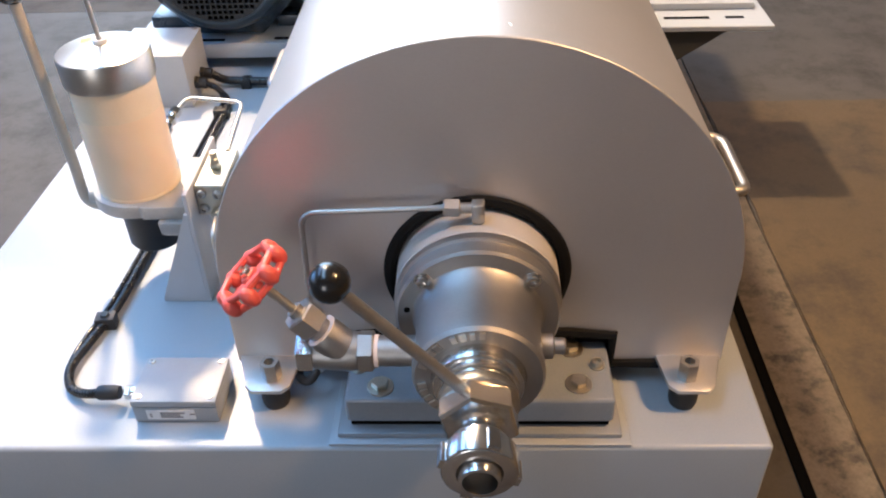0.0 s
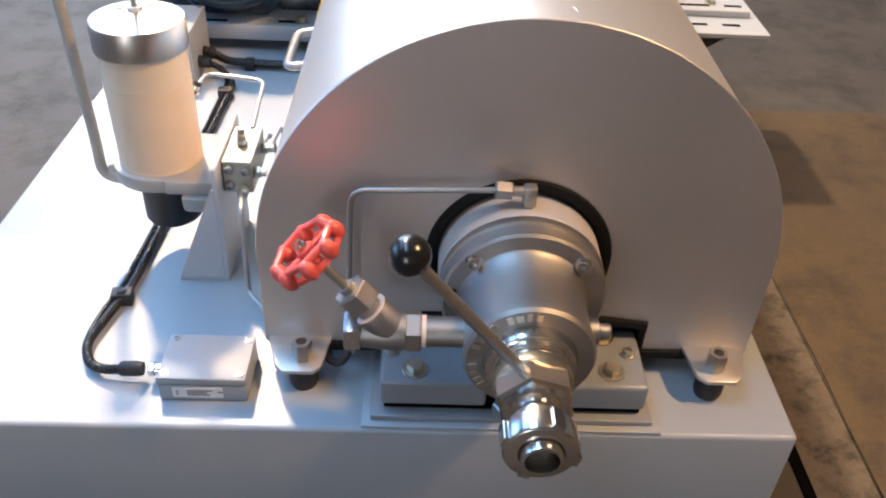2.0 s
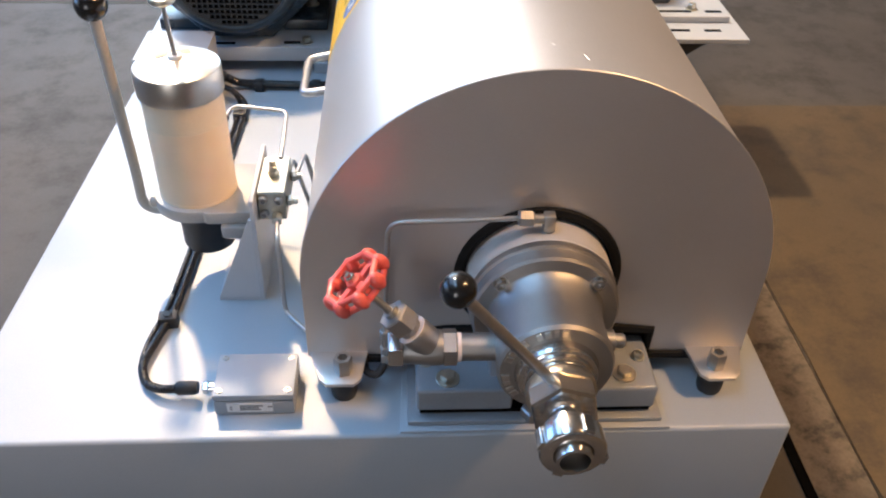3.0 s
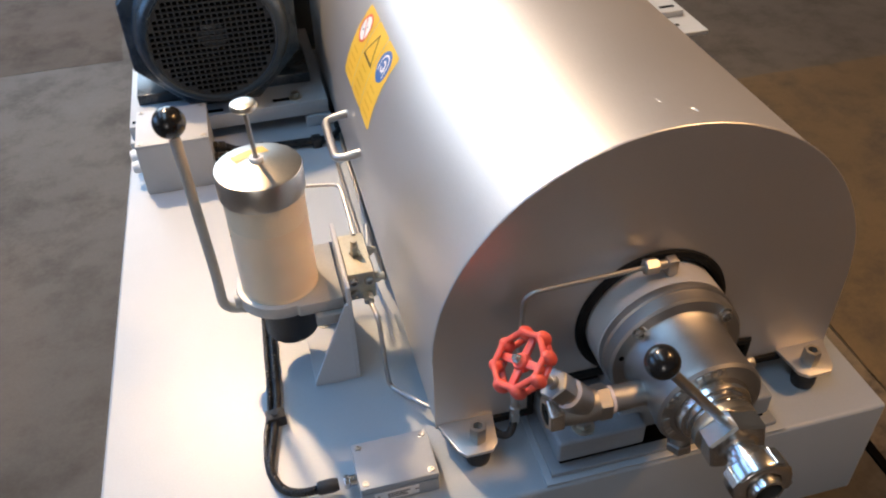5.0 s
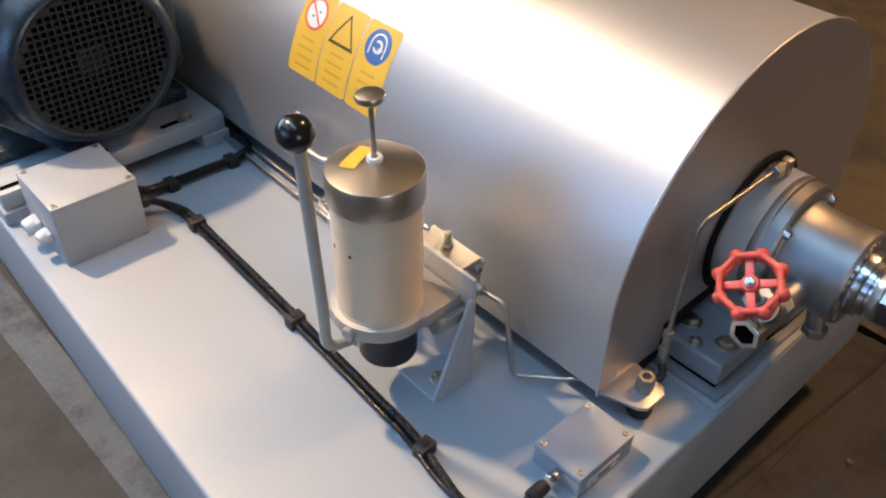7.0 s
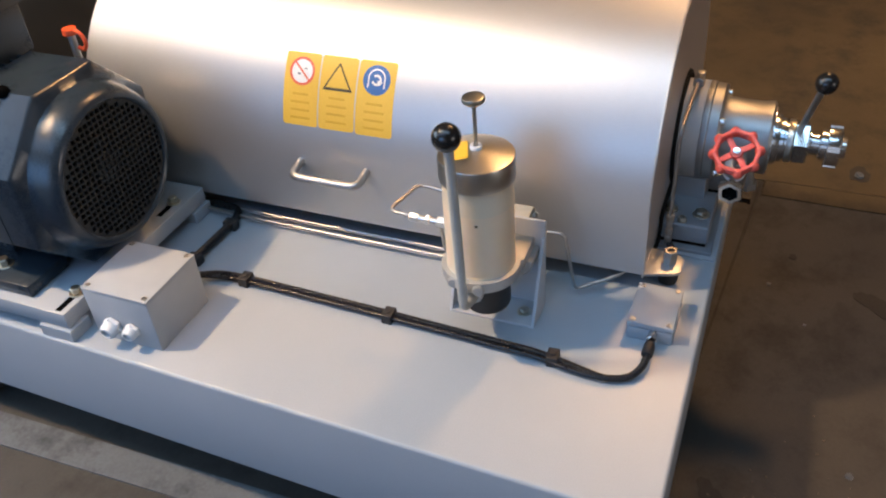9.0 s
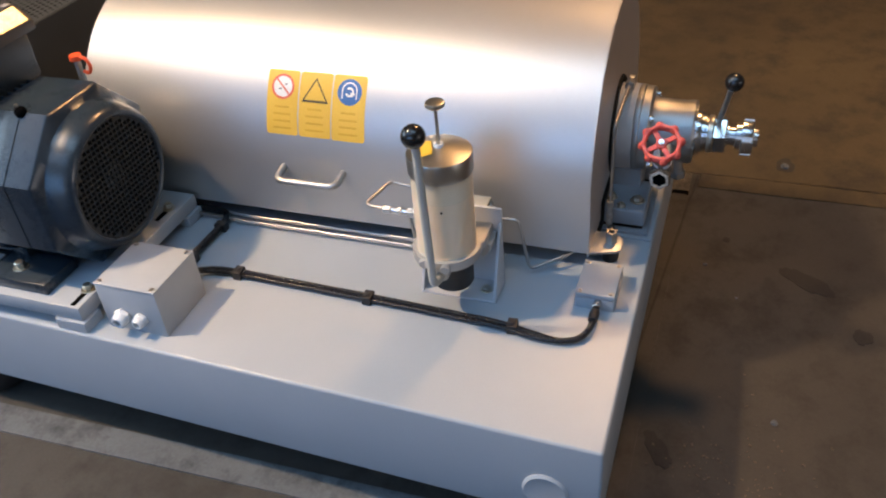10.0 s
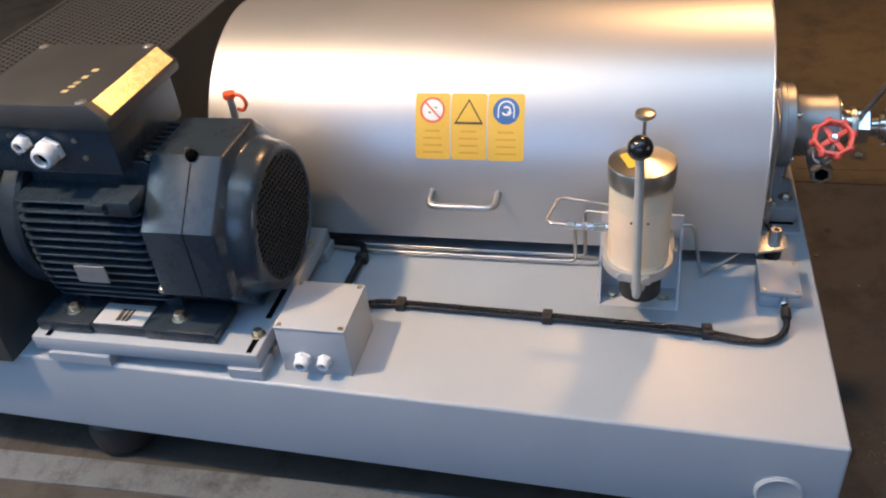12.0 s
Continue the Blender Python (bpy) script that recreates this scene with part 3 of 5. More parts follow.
def drum_hood():
    hood = thing("drum_hood", (0, 1.3, TOP), "arched brushed stainless steel hood over the centrifuge drum", "machine hood")
    outer = [(HR, HB)] + arc(0, HZ, HR, 0, 180, 72) + [(-HR, HB)]
    inner = [(-HR + 0.003, HB)] + arc(0, HZ, HR - 0.003, 180, 0, 72) + [(HR - 0.003, HB)]
    bm = bm_new()
    rings = []
    for y in [HY0 + 0.003 + (HY1 - HY0 - 0.006) * i / 6 for i in range(7)]:
        rings.append([bm.verts.new((a, y, b)) for a, b in outer + inner])
    n = len(rings[0])
    for p, q in zip(rings, rings[1:]):
        for i in range(n):
            j = (i + 1) % n
            bm.faces.new((p[i], p[j], q[j], q[i]))
    for ring in (rings[0], rings[-1]):
        for i in range(len(outer) - 1):
            bm.faces.new((ring[i], ring[i + 1], ring[n - 2 - i], ring[n - 1 - i]))
    part("shell", bm, M_HOOD, hood)
    # front plate with the cut-out for bearing and block
    r = 0.100
    a = math.degrees(math.asin(0.092 / r))
    low = 0.570
    cut = [(-0.226, HB - 0.006), (-0.226, low), (-0.164, low), (-0.164, 0.617), (-0.112, 0.622)] + arc(0, 0.714, r, 180 + a, -a, 48) + [(0.112, 0.622), (0.164, 0.617), (0.164, low), (0.226, low), (0.226, HB - 0.006)]
    edge = [(HR + 0.001, HB - 0.006)] + arc(0, HZ, HR + 0.001, 0, 180, 72) + [(-HR - 0.001, HB - 0.006)]
    bm = prism(bm_new(), edge + cut, (0, 0.0035, 0), lambda p, q: (p, HY0, q))
    part("front_plate", bm, M_FACE, hood, "flat satin steel end plate")
    bm = prism(bm_new(), edge, (0, 0.0035, 0), lambda p, q: (p, HY1 - 0.003, q))
    part("rear_plate", bm, M_FACE, hood)
    bm = bm_new()
    tube(bm, [(p, HY0 + 0.001, q) for p, q in cut[1:-1]], 0.0078, 8, 0)
    part("edge_seal", bm, M_SEAL, hood, "black rubber edge seal round the cut-out")
    # added black sheet, painting the shade seen through the cut-out
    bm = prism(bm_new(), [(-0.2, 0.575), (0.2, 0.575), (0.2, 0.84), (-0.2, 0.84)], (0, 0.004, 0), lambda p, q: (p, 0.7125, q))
    part("black_void_sheet", bm, M_VOID, hood, "black sheet standing in for the hood's dark inside")
    bm = tube(bm_new(), [(p, HY0 + 0.002, q) for p, q in arc(0, HZ, HR + 0.0006, 0, 180, 72)], 0.0017, 6, 0)
    part("edge_bead", bm, M_HOOD, hood, "thin bright weld bead along the rim")
    for x, y, w in ((0.000, 0.770, 0.002), (0.033, 0.742, 0.0015)):
        z = HZ + math.sqrt(HR ** 2 - x ** 2)
        bm = tube(bm_new(), [(x - w, y + 0.005, z - 0.0003), (x, y, z), (x + w, y - 0.005, z - 0.0003)], 0.0006, 6, 0)
        part("scratch", bm, M_HOOD, hood, "short bright scratch in the steel")
    hood_handle(hood, -1, 1.228, 1.368, 0.692)
    hood_handle(hood, 1, 0.880, 1.020, 0.704)
    for side in (-1, 1):
        hood_foot(hood, side, HY0, 1)


drum_hood()


# ---- bearing housing and feed nose ----
def ring_letters(parent, y, r, start, step, count, skip):
    """Worn cast marks on the ring: short raised bars."""
    shapes = (((-0.0042, 0.0042, -0.0055, 0.0055),), ((-0.0030, 0.0030, -0.0055, 0.0055),), ((-0.0036, 0.0036, -0.0048, 0.0055),))
    for i in range(count):
        if i in skip:
            continue
        k = radians(start + step * i)
        c = Vector((r * math.sin(k), y, AZ + r * math.cos(k)))
        t, o = Vector((math.cos(k), 0, -math.sin(k))), Vector((math.sin(k), 0, math.cos(k)))
        bm = bm_new()
        for a0, a1, b0, b1 in shapes[i % 3]:
            pts = [c + t * a * 0.8 + o * b * 0.78 for a, b in ((a0, b0), (a1, b0), (a1, b1), (a0, b1))]
            low = [bm.verts.new(p) for p in pts]
            top = [bm.verts.new(p - Vector((0, 0.0026, 0))) for p in pts]
            bm.faces.new(top)
            for q in range(4):
                bm.faces.new((low[q], low[(q + 1) % 4], top[(q + 1) % 4], top[q]))
        part("cast_mark", bm, M_LETTER, parent)


def bearing():
    h = thing("bearing_housing", (0, 0.69, TOP + 0.004), "stainless steel bearing housing bolted on a grey block", "bearing housing")
    z0 = TOP + 0.004
    part("base_plate", box(bm_new(), -0.166, 0.168, 0.606, 0.775, z0, z0 + 0.008, 0.002), M_BLOCK, h, "grey painted steel shim plate")
    # black filler: the shaded gap below the block put into colour
    part("gap_filler", box(bm_new(), -0.150, 0.153, 0.620, 0.770, z0 + 0.0085, z0 + 0.0155), M_VOID, h, "black filler painting the shaded gap under the block")
    bm = bm_new()
    box(bm, -0.155, -0.030, 0.616, 0.772, z0 + 0.016, 0.598, 0.005, 3)
    box(bm, 0.030, 0.158, 0.616, 0.772, z0 + 0.016, 0.598, 0.005, 3)
    box(bm, -0.060, 0.060, 0.640, 0.772, z0 + 0.016, 0.640, 0.004, 2)
    part("foot_block", bm, M_BLOCK, h, "grey enamelled foot block")
    for x, y in ((-0.114, 0.637), (-0.111, 0.695), (0.117, 0.641), (0.113, 0.700)):
        bolt(h, (x, y, 0.598), (0, 0, 1), 0.0105, 0.010, M_ZINC)
    for x, y in ((0.142, 0.672), (-0.142, 0.667)):
        socket_bolt(h, (x, y, 0.598), (0, 0, 1), 0.0070, 0.008, M_ZINC)
    ring = part("housing_ring", lathe(bm_new(), (AX, 0.740, AZ), (0, -1, 0), [(0, 0), (0.092, 0), (0.092, 0.076), (0.0905, 0.078), (0, 0.078)], 64), M_PAINTRING, h, "pale grey painted ring")
    fl = part("flange", lathe(bm_new(), (AX, 0.662, AZ), (0, -1, 0), [(0, -0.001), (0.091, -0.001), (0.092, 0.001), (0.092, 0.010), (0.0895, 0.012), (0.0895, 0.028), (0.0865, 0.031), (0.071, 0.031), (0.069, 0.033), (0, 0.033)], 64), M_CAST, h)
    for k in (47.5, -47.5, 137, -137):
        s, c = math.sin(radians(k)), math.cos(radians(k))
        socket_bolt(fl, (0.0775 * s, 0.632, AZ + 0.0775 * c), (0, -1, 0), 0.0074, 0.008, M_POLISH)
    bm = rod(bm_new(), (-0.076, 0.6335, AZ + 0.012), (-0.076, 0.630, AZ + 0.012), 0.0035, 12)
    part("set_screw", bm, M_VOID, fl)
    body = part("nose_body", lathe(bm_new(), (AX, 0.630, AZ), (0, -1, 0), [(0, 0), (0.070, 0), (0.067, 0.006), (0.0655, 0.030), (0.0655, 0.066), (0.067, 0.074), (0.067, 0.084), (0.064, 0.088), (0.047, 0.088), (0, 0.088)], 64), M_CAST, h)
    ring_letters(body, 0.5425, 0.0575, -128, 9.4, 15, (4, 5, 10))
    bm = lathe(bm_new(), (0.058, 0.600, AZ - 0.012), (1, 0, 0), [(0, 0), (0.014, 0), (0.014, 0.02), (0.009, 0.022), (0.009, 0.032), (0.0075, 0.034), (0, 0.034)], 20)
    part("side_plug", bm, M_CAST, h)
    bm = bm_new()
    rod(bm, (-0.012, 0.575, AZ - 0.06), (-0.012, 0.568, AZ - 0.096), 0.013, 20, cham=0.001)
    hexagon(bm, (-0.012, 0.568, AZ - 0.092), (-0.012, 0.5665, AZ - 0.106), 0.017)
    part("drain_plug", bm, M_TUBE, h)


bearing()


def feed_coupling():
    c = thing("feed_coupling", (0, 0.48, AZ), "polished stainless feed pipe coupling with a lever", "pipe coupling")
    part("collar", lathe(bm_new(), (AX, 0.543, AZ), (0, -1, 0), [(0, 0), (0.047, 0), (0.048, 0.003), (0.045, 0.014), (0.0405, 0.015), (0.0405, 0.022), (0.037, 0.023), (0.037, 0.028), (0, 0.028)], 48), M_POLISH, c)
    part("thread_ring", lathe(bm_new(), (AX, 0.516, AZ), (0, -1, 0), [(0, 0), (0.0385, 0), (0.0395, 0.002), (0.0395, 0.010), (0.036, 0.012), (0, 0.012)], 48), M_ZINC, c)
    bm = bm_new()
    hexagon(bm, (AX, 0.506, AZ), (AX, 0.478, AZ), 0.0395, radians(12), 0.003)
    part("hex_nut", bm, M_POLISH, c)
    part("pipe", lathe(bm_new(), (AX, 0.482, AZ), (0, -1, 0), [(0, 0), (0.024, 0), (0.024, 0.006), (0.0195, 0.008), (0.0195, 0.021), (0.0275, 0.023), (0.0275, 0.036), (0, 0.036)], 40), M_POLISH, c)
    nut = bm_new()
    lathe(nut, (AX, 0.449, AZ), (0, -1, 0), [(0.020, 0), (0.034, 0.0005), (0.0355, 0.002), (0.0355, 0.020), (0.0335, 0.024), (0.021, 0.0245), (0.020, 0.020), (0.020, 0)], 48)
    for k in (20, 110, 200, 290):
        s, q = math.sin(radians(k)), math.cos(radians(k))
        m = Matrix.Translation((0.0345 * s, 0.437, AZ + 0.0345 * q)) @ Matrix.Rotation(radians(k), 4, "Y")
        bmesh.ops.create_cube(nut, size=1.0, matrix=m @ Matrix.Diagonal((0.012, 0.022, 0.008, 1)))
    part("union_nut", bevelled(nut, 0.0008, 1, 0.9), M_POLISH, c, "polished slotted union nut")
    part("spout", lathe(bm_new(), (AX, 0.432, AZ), (0, -1, 0), [(0.0195, 0), (0.0195, 0.009), (0.0185, 0.016), (0.0160, 0.0165), (0.0152, 0.012), (0.0150, -0.02), (0, -0.02)], 40), M_POLISH, c, "open pipe end")
    lever = part("lever", rod(bm_new(), (-0.014, 0.498, AZ + 0.030), (-0.117, 0.479, 0.882), 0.0058, 18, cham=0.001), M_TUBE, c, "round steel lever rod")
    part("ball_knob", ball(bm_new(), (-0.121, 0.477, 0.890), 0.0178), M_BALL, lever, "glossy black ball knob")


feed_coupling()


def angle_valve():
    v = thing("handwheel_valve", (-0.15, 0.591, 0.70), "stainless angle-seat valve with a red handwheel", "valve")
    y, z = 0.591, 0.702
    bm = rod(bm_new(), (-0.125, y, z), (-0.052, y, z), 0.0165, 24)
    part("nipple", bm, M_CAST, v)
    part("sealing_tape", rod(bm_new(), (-0.1085, y, z), (-0.104, y, z), 0.0172, 24), M_TAPE, v, "pale thread sealing tape")
    bm = bm_new()
    hexagon(bm, (-0.126, y, z), (-0.109, y, z), 0.0225)
    lathe(bm, (-0.128, y, z), (-1, 0, 0), [(0.0205, -0.003), (0.0215, 0.004), (0.0205, 0.022), (0.0185, 0.045), (0.0185, 0.05)], 28)
    body = part("body", bm, M_CAST, v)
    bm = lathe(bm_new(), (-0.170, y, z), (-1, 0, 0), [(0.0185, 0), (0.0225, 0.002), (0.0225, 0.017), (0.0210, 0.019), (0.0145, 0.019), (0.0140, 0.002), (0, 0.002)], 6, 0.1)
    end = part("open_end", bm, M_POLISH, v, "open hexagonal pipe end")
    # black disc paints the shade down the bore
    part("bore", rod(bm_new(), (-0.1735, y, z), (-0.178, y, z), 0.0137, 20), M_VOID, end, "dark bore of the pipe")
    hub = Vector((-0.222, 0.590, 0.803))
    c = Vector((-0.146, y, 0.712))
    a = (hub - c).normalized()
    bm = bm_new()
    lathe(bm, c - a * 0.012, a, [(0, 0), (0.0195, 0), (0.0200, 0.028), (0.0185, 0.036), (0, 0.036)], 24)
    rod(bm, c + a * 0.022, c + a * 0.040, 0.0135)
    hexagon(bm, c + a * 0.034, c + a * 0.058, 0.0198)
    rod(bm, c + a * 0.056, c + a * 0.064, 0.0085)
    part("bonnet", bm, M_CAST, v)
    part("seal_ring", rod(bm_new(), c + a * 0.0242, c + a * 0.0256, 0.0190, 24), M_TAPE, v, "pale seal ring under the bonnet")
    part("stem", rod(bm_new(), c + a * 0.05, hub - a * 0.004, 0.0048, 16), M_TUBE, v)
    # handwheel: two thin rims, eight beads, four spokes
    a_, u, w = basis(a)
    R, N = 0.0348, 8
    at = lambda k, r, h: hub + (u * math.cos(k) + w * math.sin(k)) * r + a * h
    off = radians(12)
    rim = lambda h: lathe(bm_new(), hub + a * h, a, [(R + 0.0040 * math.cos(math.pi * q / 5), 0.0040 * math.sin(math.pi * q / 5)) for q in range(11)], 8, off)
    wheel = part("handwheel", rim(0.0072), M_RED, v, "red enamelled eight-sided handwheel")
    part("lower_rim", rim(-0.0072), M_RED, wheel)
    for i in range(N):
        bm = lathe(bm_new(), at(off + 2 * math.pi * i / N, R + 0.0008, 0), a, [(0.0083 * math.sin(math.pi * q / 10), -0.0118 * math.cos(math.pi * q / 10)) for q in range(11)], 18)
        part("bead", bm, M_RED, wheel)
    for i in range(4):
        k = off + math.pi / 8 + math.pi / 2 * i
        d, e = u * math.cos(k) + w * math.sin(k), w * math.cos(k) - u * math.sin(k)
        bm = prism(bm_new(), [(0.004, -0.0055), (R - 0.002, -0.0042), (R - 0.002, 0.0042), (0.004, 0.0055)], a * 0.0058, lambda p, q: hub + d * p + e * q - a * 0.0029)
        part("spoke", bevelled(bm, 0.0016, 2), M_RED, wheel)
    part("hub", lathe(bm_new(), hub, a, [(0, -0.006), (0.010, -0.006), (0.0105, 0.003), (0.009, 0.006), (0, 0.006)], 20), M_RED, wheel)
    bm = bm_new()
    hexagon(bm, hub + a * 0.006, hub + a * 0.0115, 0.0062, 0, 0.0006)
    rod(bm, hub + a * 0.011, hub + a * 0.0155, 0.0034, 12)
    part("hub_nut", bm, M_POLISH, wheel, "bright nut on the wheel hub")


angle_valve()


def front_grease_line():
    g = thing("front_grease_line", (-0.19, 0.68, 0.62), "thin bent steel grease pipe to the bearing", "pipe")
    part("tube", tube(bm_new(), [(-0.024, 0.680, 0.823), (-0.188, 0.683, 0.815), (-0.194, 0.683, 0.64), (-0.193, 0.683, 0.600)], 0.0033, 12, 0.02), M_TUBE, g)
    bm = bm_new()
    hexagon(bm, (-0.036, 0.680, 0.823), (-0.018, 0.680, 0.822), 0.0105)
    rod(bm, (-0.018, 0.680, 0.822), (-0.004, 0.680, 0.822), 0.0058)
    part("union", bm, M_TUBE, g)
    bm = bm_new()
    box(bm, -0.006, 0.008, 0.673, 0.687, 0.806, 0.829, 0.002)
    rod(bm, (0.001, 0.680, 0.795), (0.001, 0.680, 0.808), 0.0055)
    part("elbow", bm, M_TUBE, g)
    bm = bm_new()
    hexagon(bm, (-0.194, 0.683, 0.628), (-0.194, 0.683, 0.642), 0.0075)
    rod(bm, (-0.194, 0.683, 0.600), (-0.194, 0.683, 0.630), 0.0052)
    hexagon(bm, (-0.194, 0.683, 0.602), (-0.194, 0.683, 0.614), 0.0075)
    box(bm, -0.200, -0.188, 0.677, 0.689, 0.580, 0.600, 0.002)
    part("lower_union", bm, M_TUBE, g)
    part("hose_loop", tube(bm_new(), [(-0.194, 0.683, 0.585), (-0.205, 0.668, 0.572), (-0.222, 0.682, 0.566), (-0.225, 0.715, 0.566), (-0.21, 0.74, 0.57)], 0.0055, 12, 0.014), M_BLACK, g, "black hose end passing under the hood")


front_grease_line()

# ---- grease pump and its bracket ----
PX, PY = -0.470, 0.939


def pump_bracket():
    b = thing("pump_bracket", (-0.41, 0.93, TOP), "grey painted sheet steel bracket carrying the grease pump", "bracket")
    part("foot_plate", bevelled(box(bm_new(), -0.447, -0.378, 0.858, 1.012, TOP, TOP + 0.005), 0.001, 1), M_BRACKET, b)
    part("back_plate", bevelled(box(bm_new(), -0.384, -0.378, 0.858, 1.012, TOP + 0.005, 0.722), 0.001, 1), M_BRACKET, b)
    for y in (0.858, 1.007):
        bm = prism(bm_new(), [(-0.447, TOP + 0.005), (-0.384, TOP + 0.005), (-0.384, 0.690), (-0.388, 0.690)], (0, 0.005, 0), lambda p, q: (p, y, q))
        part("gusset", bm, M_BRACKET, b)
    for y in (0.885, 0.985):
        bolt(b, (-0.415, y, TOP + 0.005), (0, 0, 1), 0.0085, 0.009, M_ZINC)


def grease_pump():
    p = thing("grease_pump", (PX, PY, 0.60), "hand-lever grease pump with a milky plastic reservoir", "grease pump")
    up = (0, 0, 1)
    # D-shaped flange reaching to the bracket
    outline = [(-0.388, 0.875)] + [(-0.388, 1.005)] + [(PX + 0.02, PY + 0.066)] + arc(PX, PY, 0.064, 75, 285, 30) + [(PX + 0.02, PY - 0.066)]
    bm = prism(bm_new(), outline, (0, 0, 0.020), lambda a, b: (a, b, 0.672))
    part("flange", bevelled(bm, 0.002, 2, 0.7), M_FLANGE, p, "cast grey mounting flange")
    for a, b_ in ((-0.532, 0.922), (-0.524, 0.966)):
        bm = rod(bm_new(), (a + 0.004, b_, 0.681), (a - 0.006, b_ - 0.001, 0.681), 0.0095, 16, cham=0.0015)
        part("boss", bm, M_FLANGE, p)
    part("reservoir", lathe(bm_new(), (PX, PY, 0.692), up, [(0, 0), (0.0556, 0), (0.0556, 0.003), (0.0548, 0.004), (0.0548, 0.118), (0, 0.118)], 56), M_RESERVOIR, p, "milky cylinder filled with cream grease")
    part("reservoir_top", lathe(bm_new(), (PX, PY, 0.8101), up, [(0, 0), (0.0546, 0), (0.0546, 0.046), (0, 0.046)], 56), M_RESTOP, p, "milky empty upper wall of the cylinder")
    for k in (166, -164):
        o = Vector((math.cos(radians(k)), math.sin(radians(k)), 0))
        c0 = Vector((PX, PY, 0.796)) + o * 0.0543
        part("vent_hole", rod(bm_new(), c0, c0 + o * 0.0008, 0.0022, 12), M_VOID, p, "tiny dark vent hole")
    lid = part("lid", lathe(bm_new(), (PX, PY, 0.853), up, [(0.054, 0), (0.0580, 0), (0.0583, 0.002), (0.0583, 0.034), (0.0571, 0.0365), (0.054, 0.0375), (0.014, 0.0455), (0.010, 0.0460), (0, 0.0460)], 64), M_LID, p, "spun steel cone lid")
    part("neck", lathe(bm_new(), (PX, PY, 0.8985), up, [(0, 0), (0.0092, 0), (0.0094, 0.004), (0.0085, 0.0058), (0.0052, 0.0058), (0.005, 0.002), (0, 0.002)], 24), M_WHITEP, lid)
    bm = bm_new()
    n_ = Vector((-0.30, 0.75, 0))
    n_.normalize()
    t_ = Vector((-n_.y, n_.x, 0))
    rows = []
    for r in (0.012, 0.019, 0.026, 0.033):
        qs = [n_ * r + t_ * (-0.024 + 0.0048 * i) for i in range(11)]
        rows.append([bm.verts.new((PX + q.x, PY + q.y, 0.853 + 0.0455 - (q.length - 0.014) * 0.20 + 0.0012)) for q in qs])
    for p_, q_ in zip(rows, rows[1:]):
        for i in range(10):
            bm.faces.new((p_[i], p_[i + 1], q_[i + 1], q_[i]))
    part("yellow_sticker", bm, M_YELLOW, lid, "small yellow sticker on the lid")
    part("plunger_rod", rod(bm_new(), (PX, PY, 0.899), (PX - 0.003, PY - 0.001, 0.976), 0.0031, 14), M_TUBE, p)
    part("plunger_knob", lathe(bm_new(), (PX - 0.003, PY - 0.001, 0.973), (-0.03, 0.02, 1), [(0, 0), (0.012, 0), (0.0165, 0.004), (0.0172, 0.007), (0.0160, 0.0105), (0.012, 0.012), (0, 0.0122)], 32), M_ZINC, p, "flat metal pull knob")
    part("pump_cylinder", lathe(bm_new(), (PX + 0.006, PY - 0.006, 0.672), (0, 0, -1), [(0, 0), (0.039, 0), (0.039, 0.066), (0.037, 0.070), (0, 0.070)], 40), M_BLACK, p, "black cap below the flange")
    bm = bm_new()
    rod(bm, (-0.505, 0.936, 0.652), (-0.530, 0.937, 0.654), 0.0085, 18, cham=0.001)
    lathe(bm, (-0.505, 0.936, 0.652), (-1, 0, 0), [(0, 0), (0.013, 0), (0.013, 0.012), (0, 0.012)], 20)
    part("pivot", bm, M_LEVER, p)
    bm = tube(bm_new(), [(-0.510, 0.936, 0.653), (-0.557, 0.938, 0.656), (-0.556, 0.939, 0.72), (-0.5635, 0.942, 0.953)], 0.0074, 16, 0.024, 10)
    lever = part("lever", bm, M_LEVER, p, "bent grey hand lever")
    part("ball_knob", ball(bm_new(), (-0.565, 0.943, 0.969), 0.0207), M_BALL, lever, "glossy black ball knob")
    # valve block behind the bracket, with its fittings
    block = part("valve_block", bevelled(box(bm_new(), -0.3775, -0.338, 0.890, 0.985, 0.668, 0.716), 0.0015, 1), M_BRASS, p, "yellow zinc-plated valve block")
    bm = bm_new()
    hexagon(bm, (-0.358, 0.936, 0.716), (-0.358, 0.936, 0.723), 0.0085)
    lathe(bm, (-0.358, 0.936, 0.722), up, [(0, 0), (0.006, 0), (0.006, 0.009), (0.005, 0.010), (0.005, 0.018), (0.004, 0.019), (0, 0.019)], 18)
    part("vent_fitting", bm, M_BRASS, block)
    for y in (0.905, 0.968):
        bm = bm_new()
        hexagon(bm, (-0.338, y, 0.692), (-0.329, y, 0.692), 0.0085)
        rod(bm, (-0.329, y, 0.692), (-0.322, y, 0.692), 0.0055)
        part("side_fitting", bm, M_ZINC, block)
    for x, z in ((-0.369, 0.704), (-0.347, 0.702), (-0.369, 0.680)):
        bm = lathe(bm_new(), (x, 0.890, z), (0, -1, 0), [(0, 0), (0.0068, 0), (0.0068, 0.004), (0.0052, 0.006), (0.0034, 0.006), (0.0030, 0.002), (0, 0.002)], 16)
        part("block_plug", bm, M_CAST, block, "dark round screw plug")
    bm = bm_new()
    hexagon(bm, (-0.351, 0.890, 0.676), (-0.351, 0.874, 0.675), 0.0080)
    part("front_fitting", bm, M_ZINC, block)
    bm = bm_new()
    fx, fz = -0.447, 0.733
    rod(bm, (fx, 0.985, fz), (fx, 1.000, fz), 0.0085)
    hexagon(bm, (fx, 0.998, fz), (fx, 1.022, fz), 0.0100)
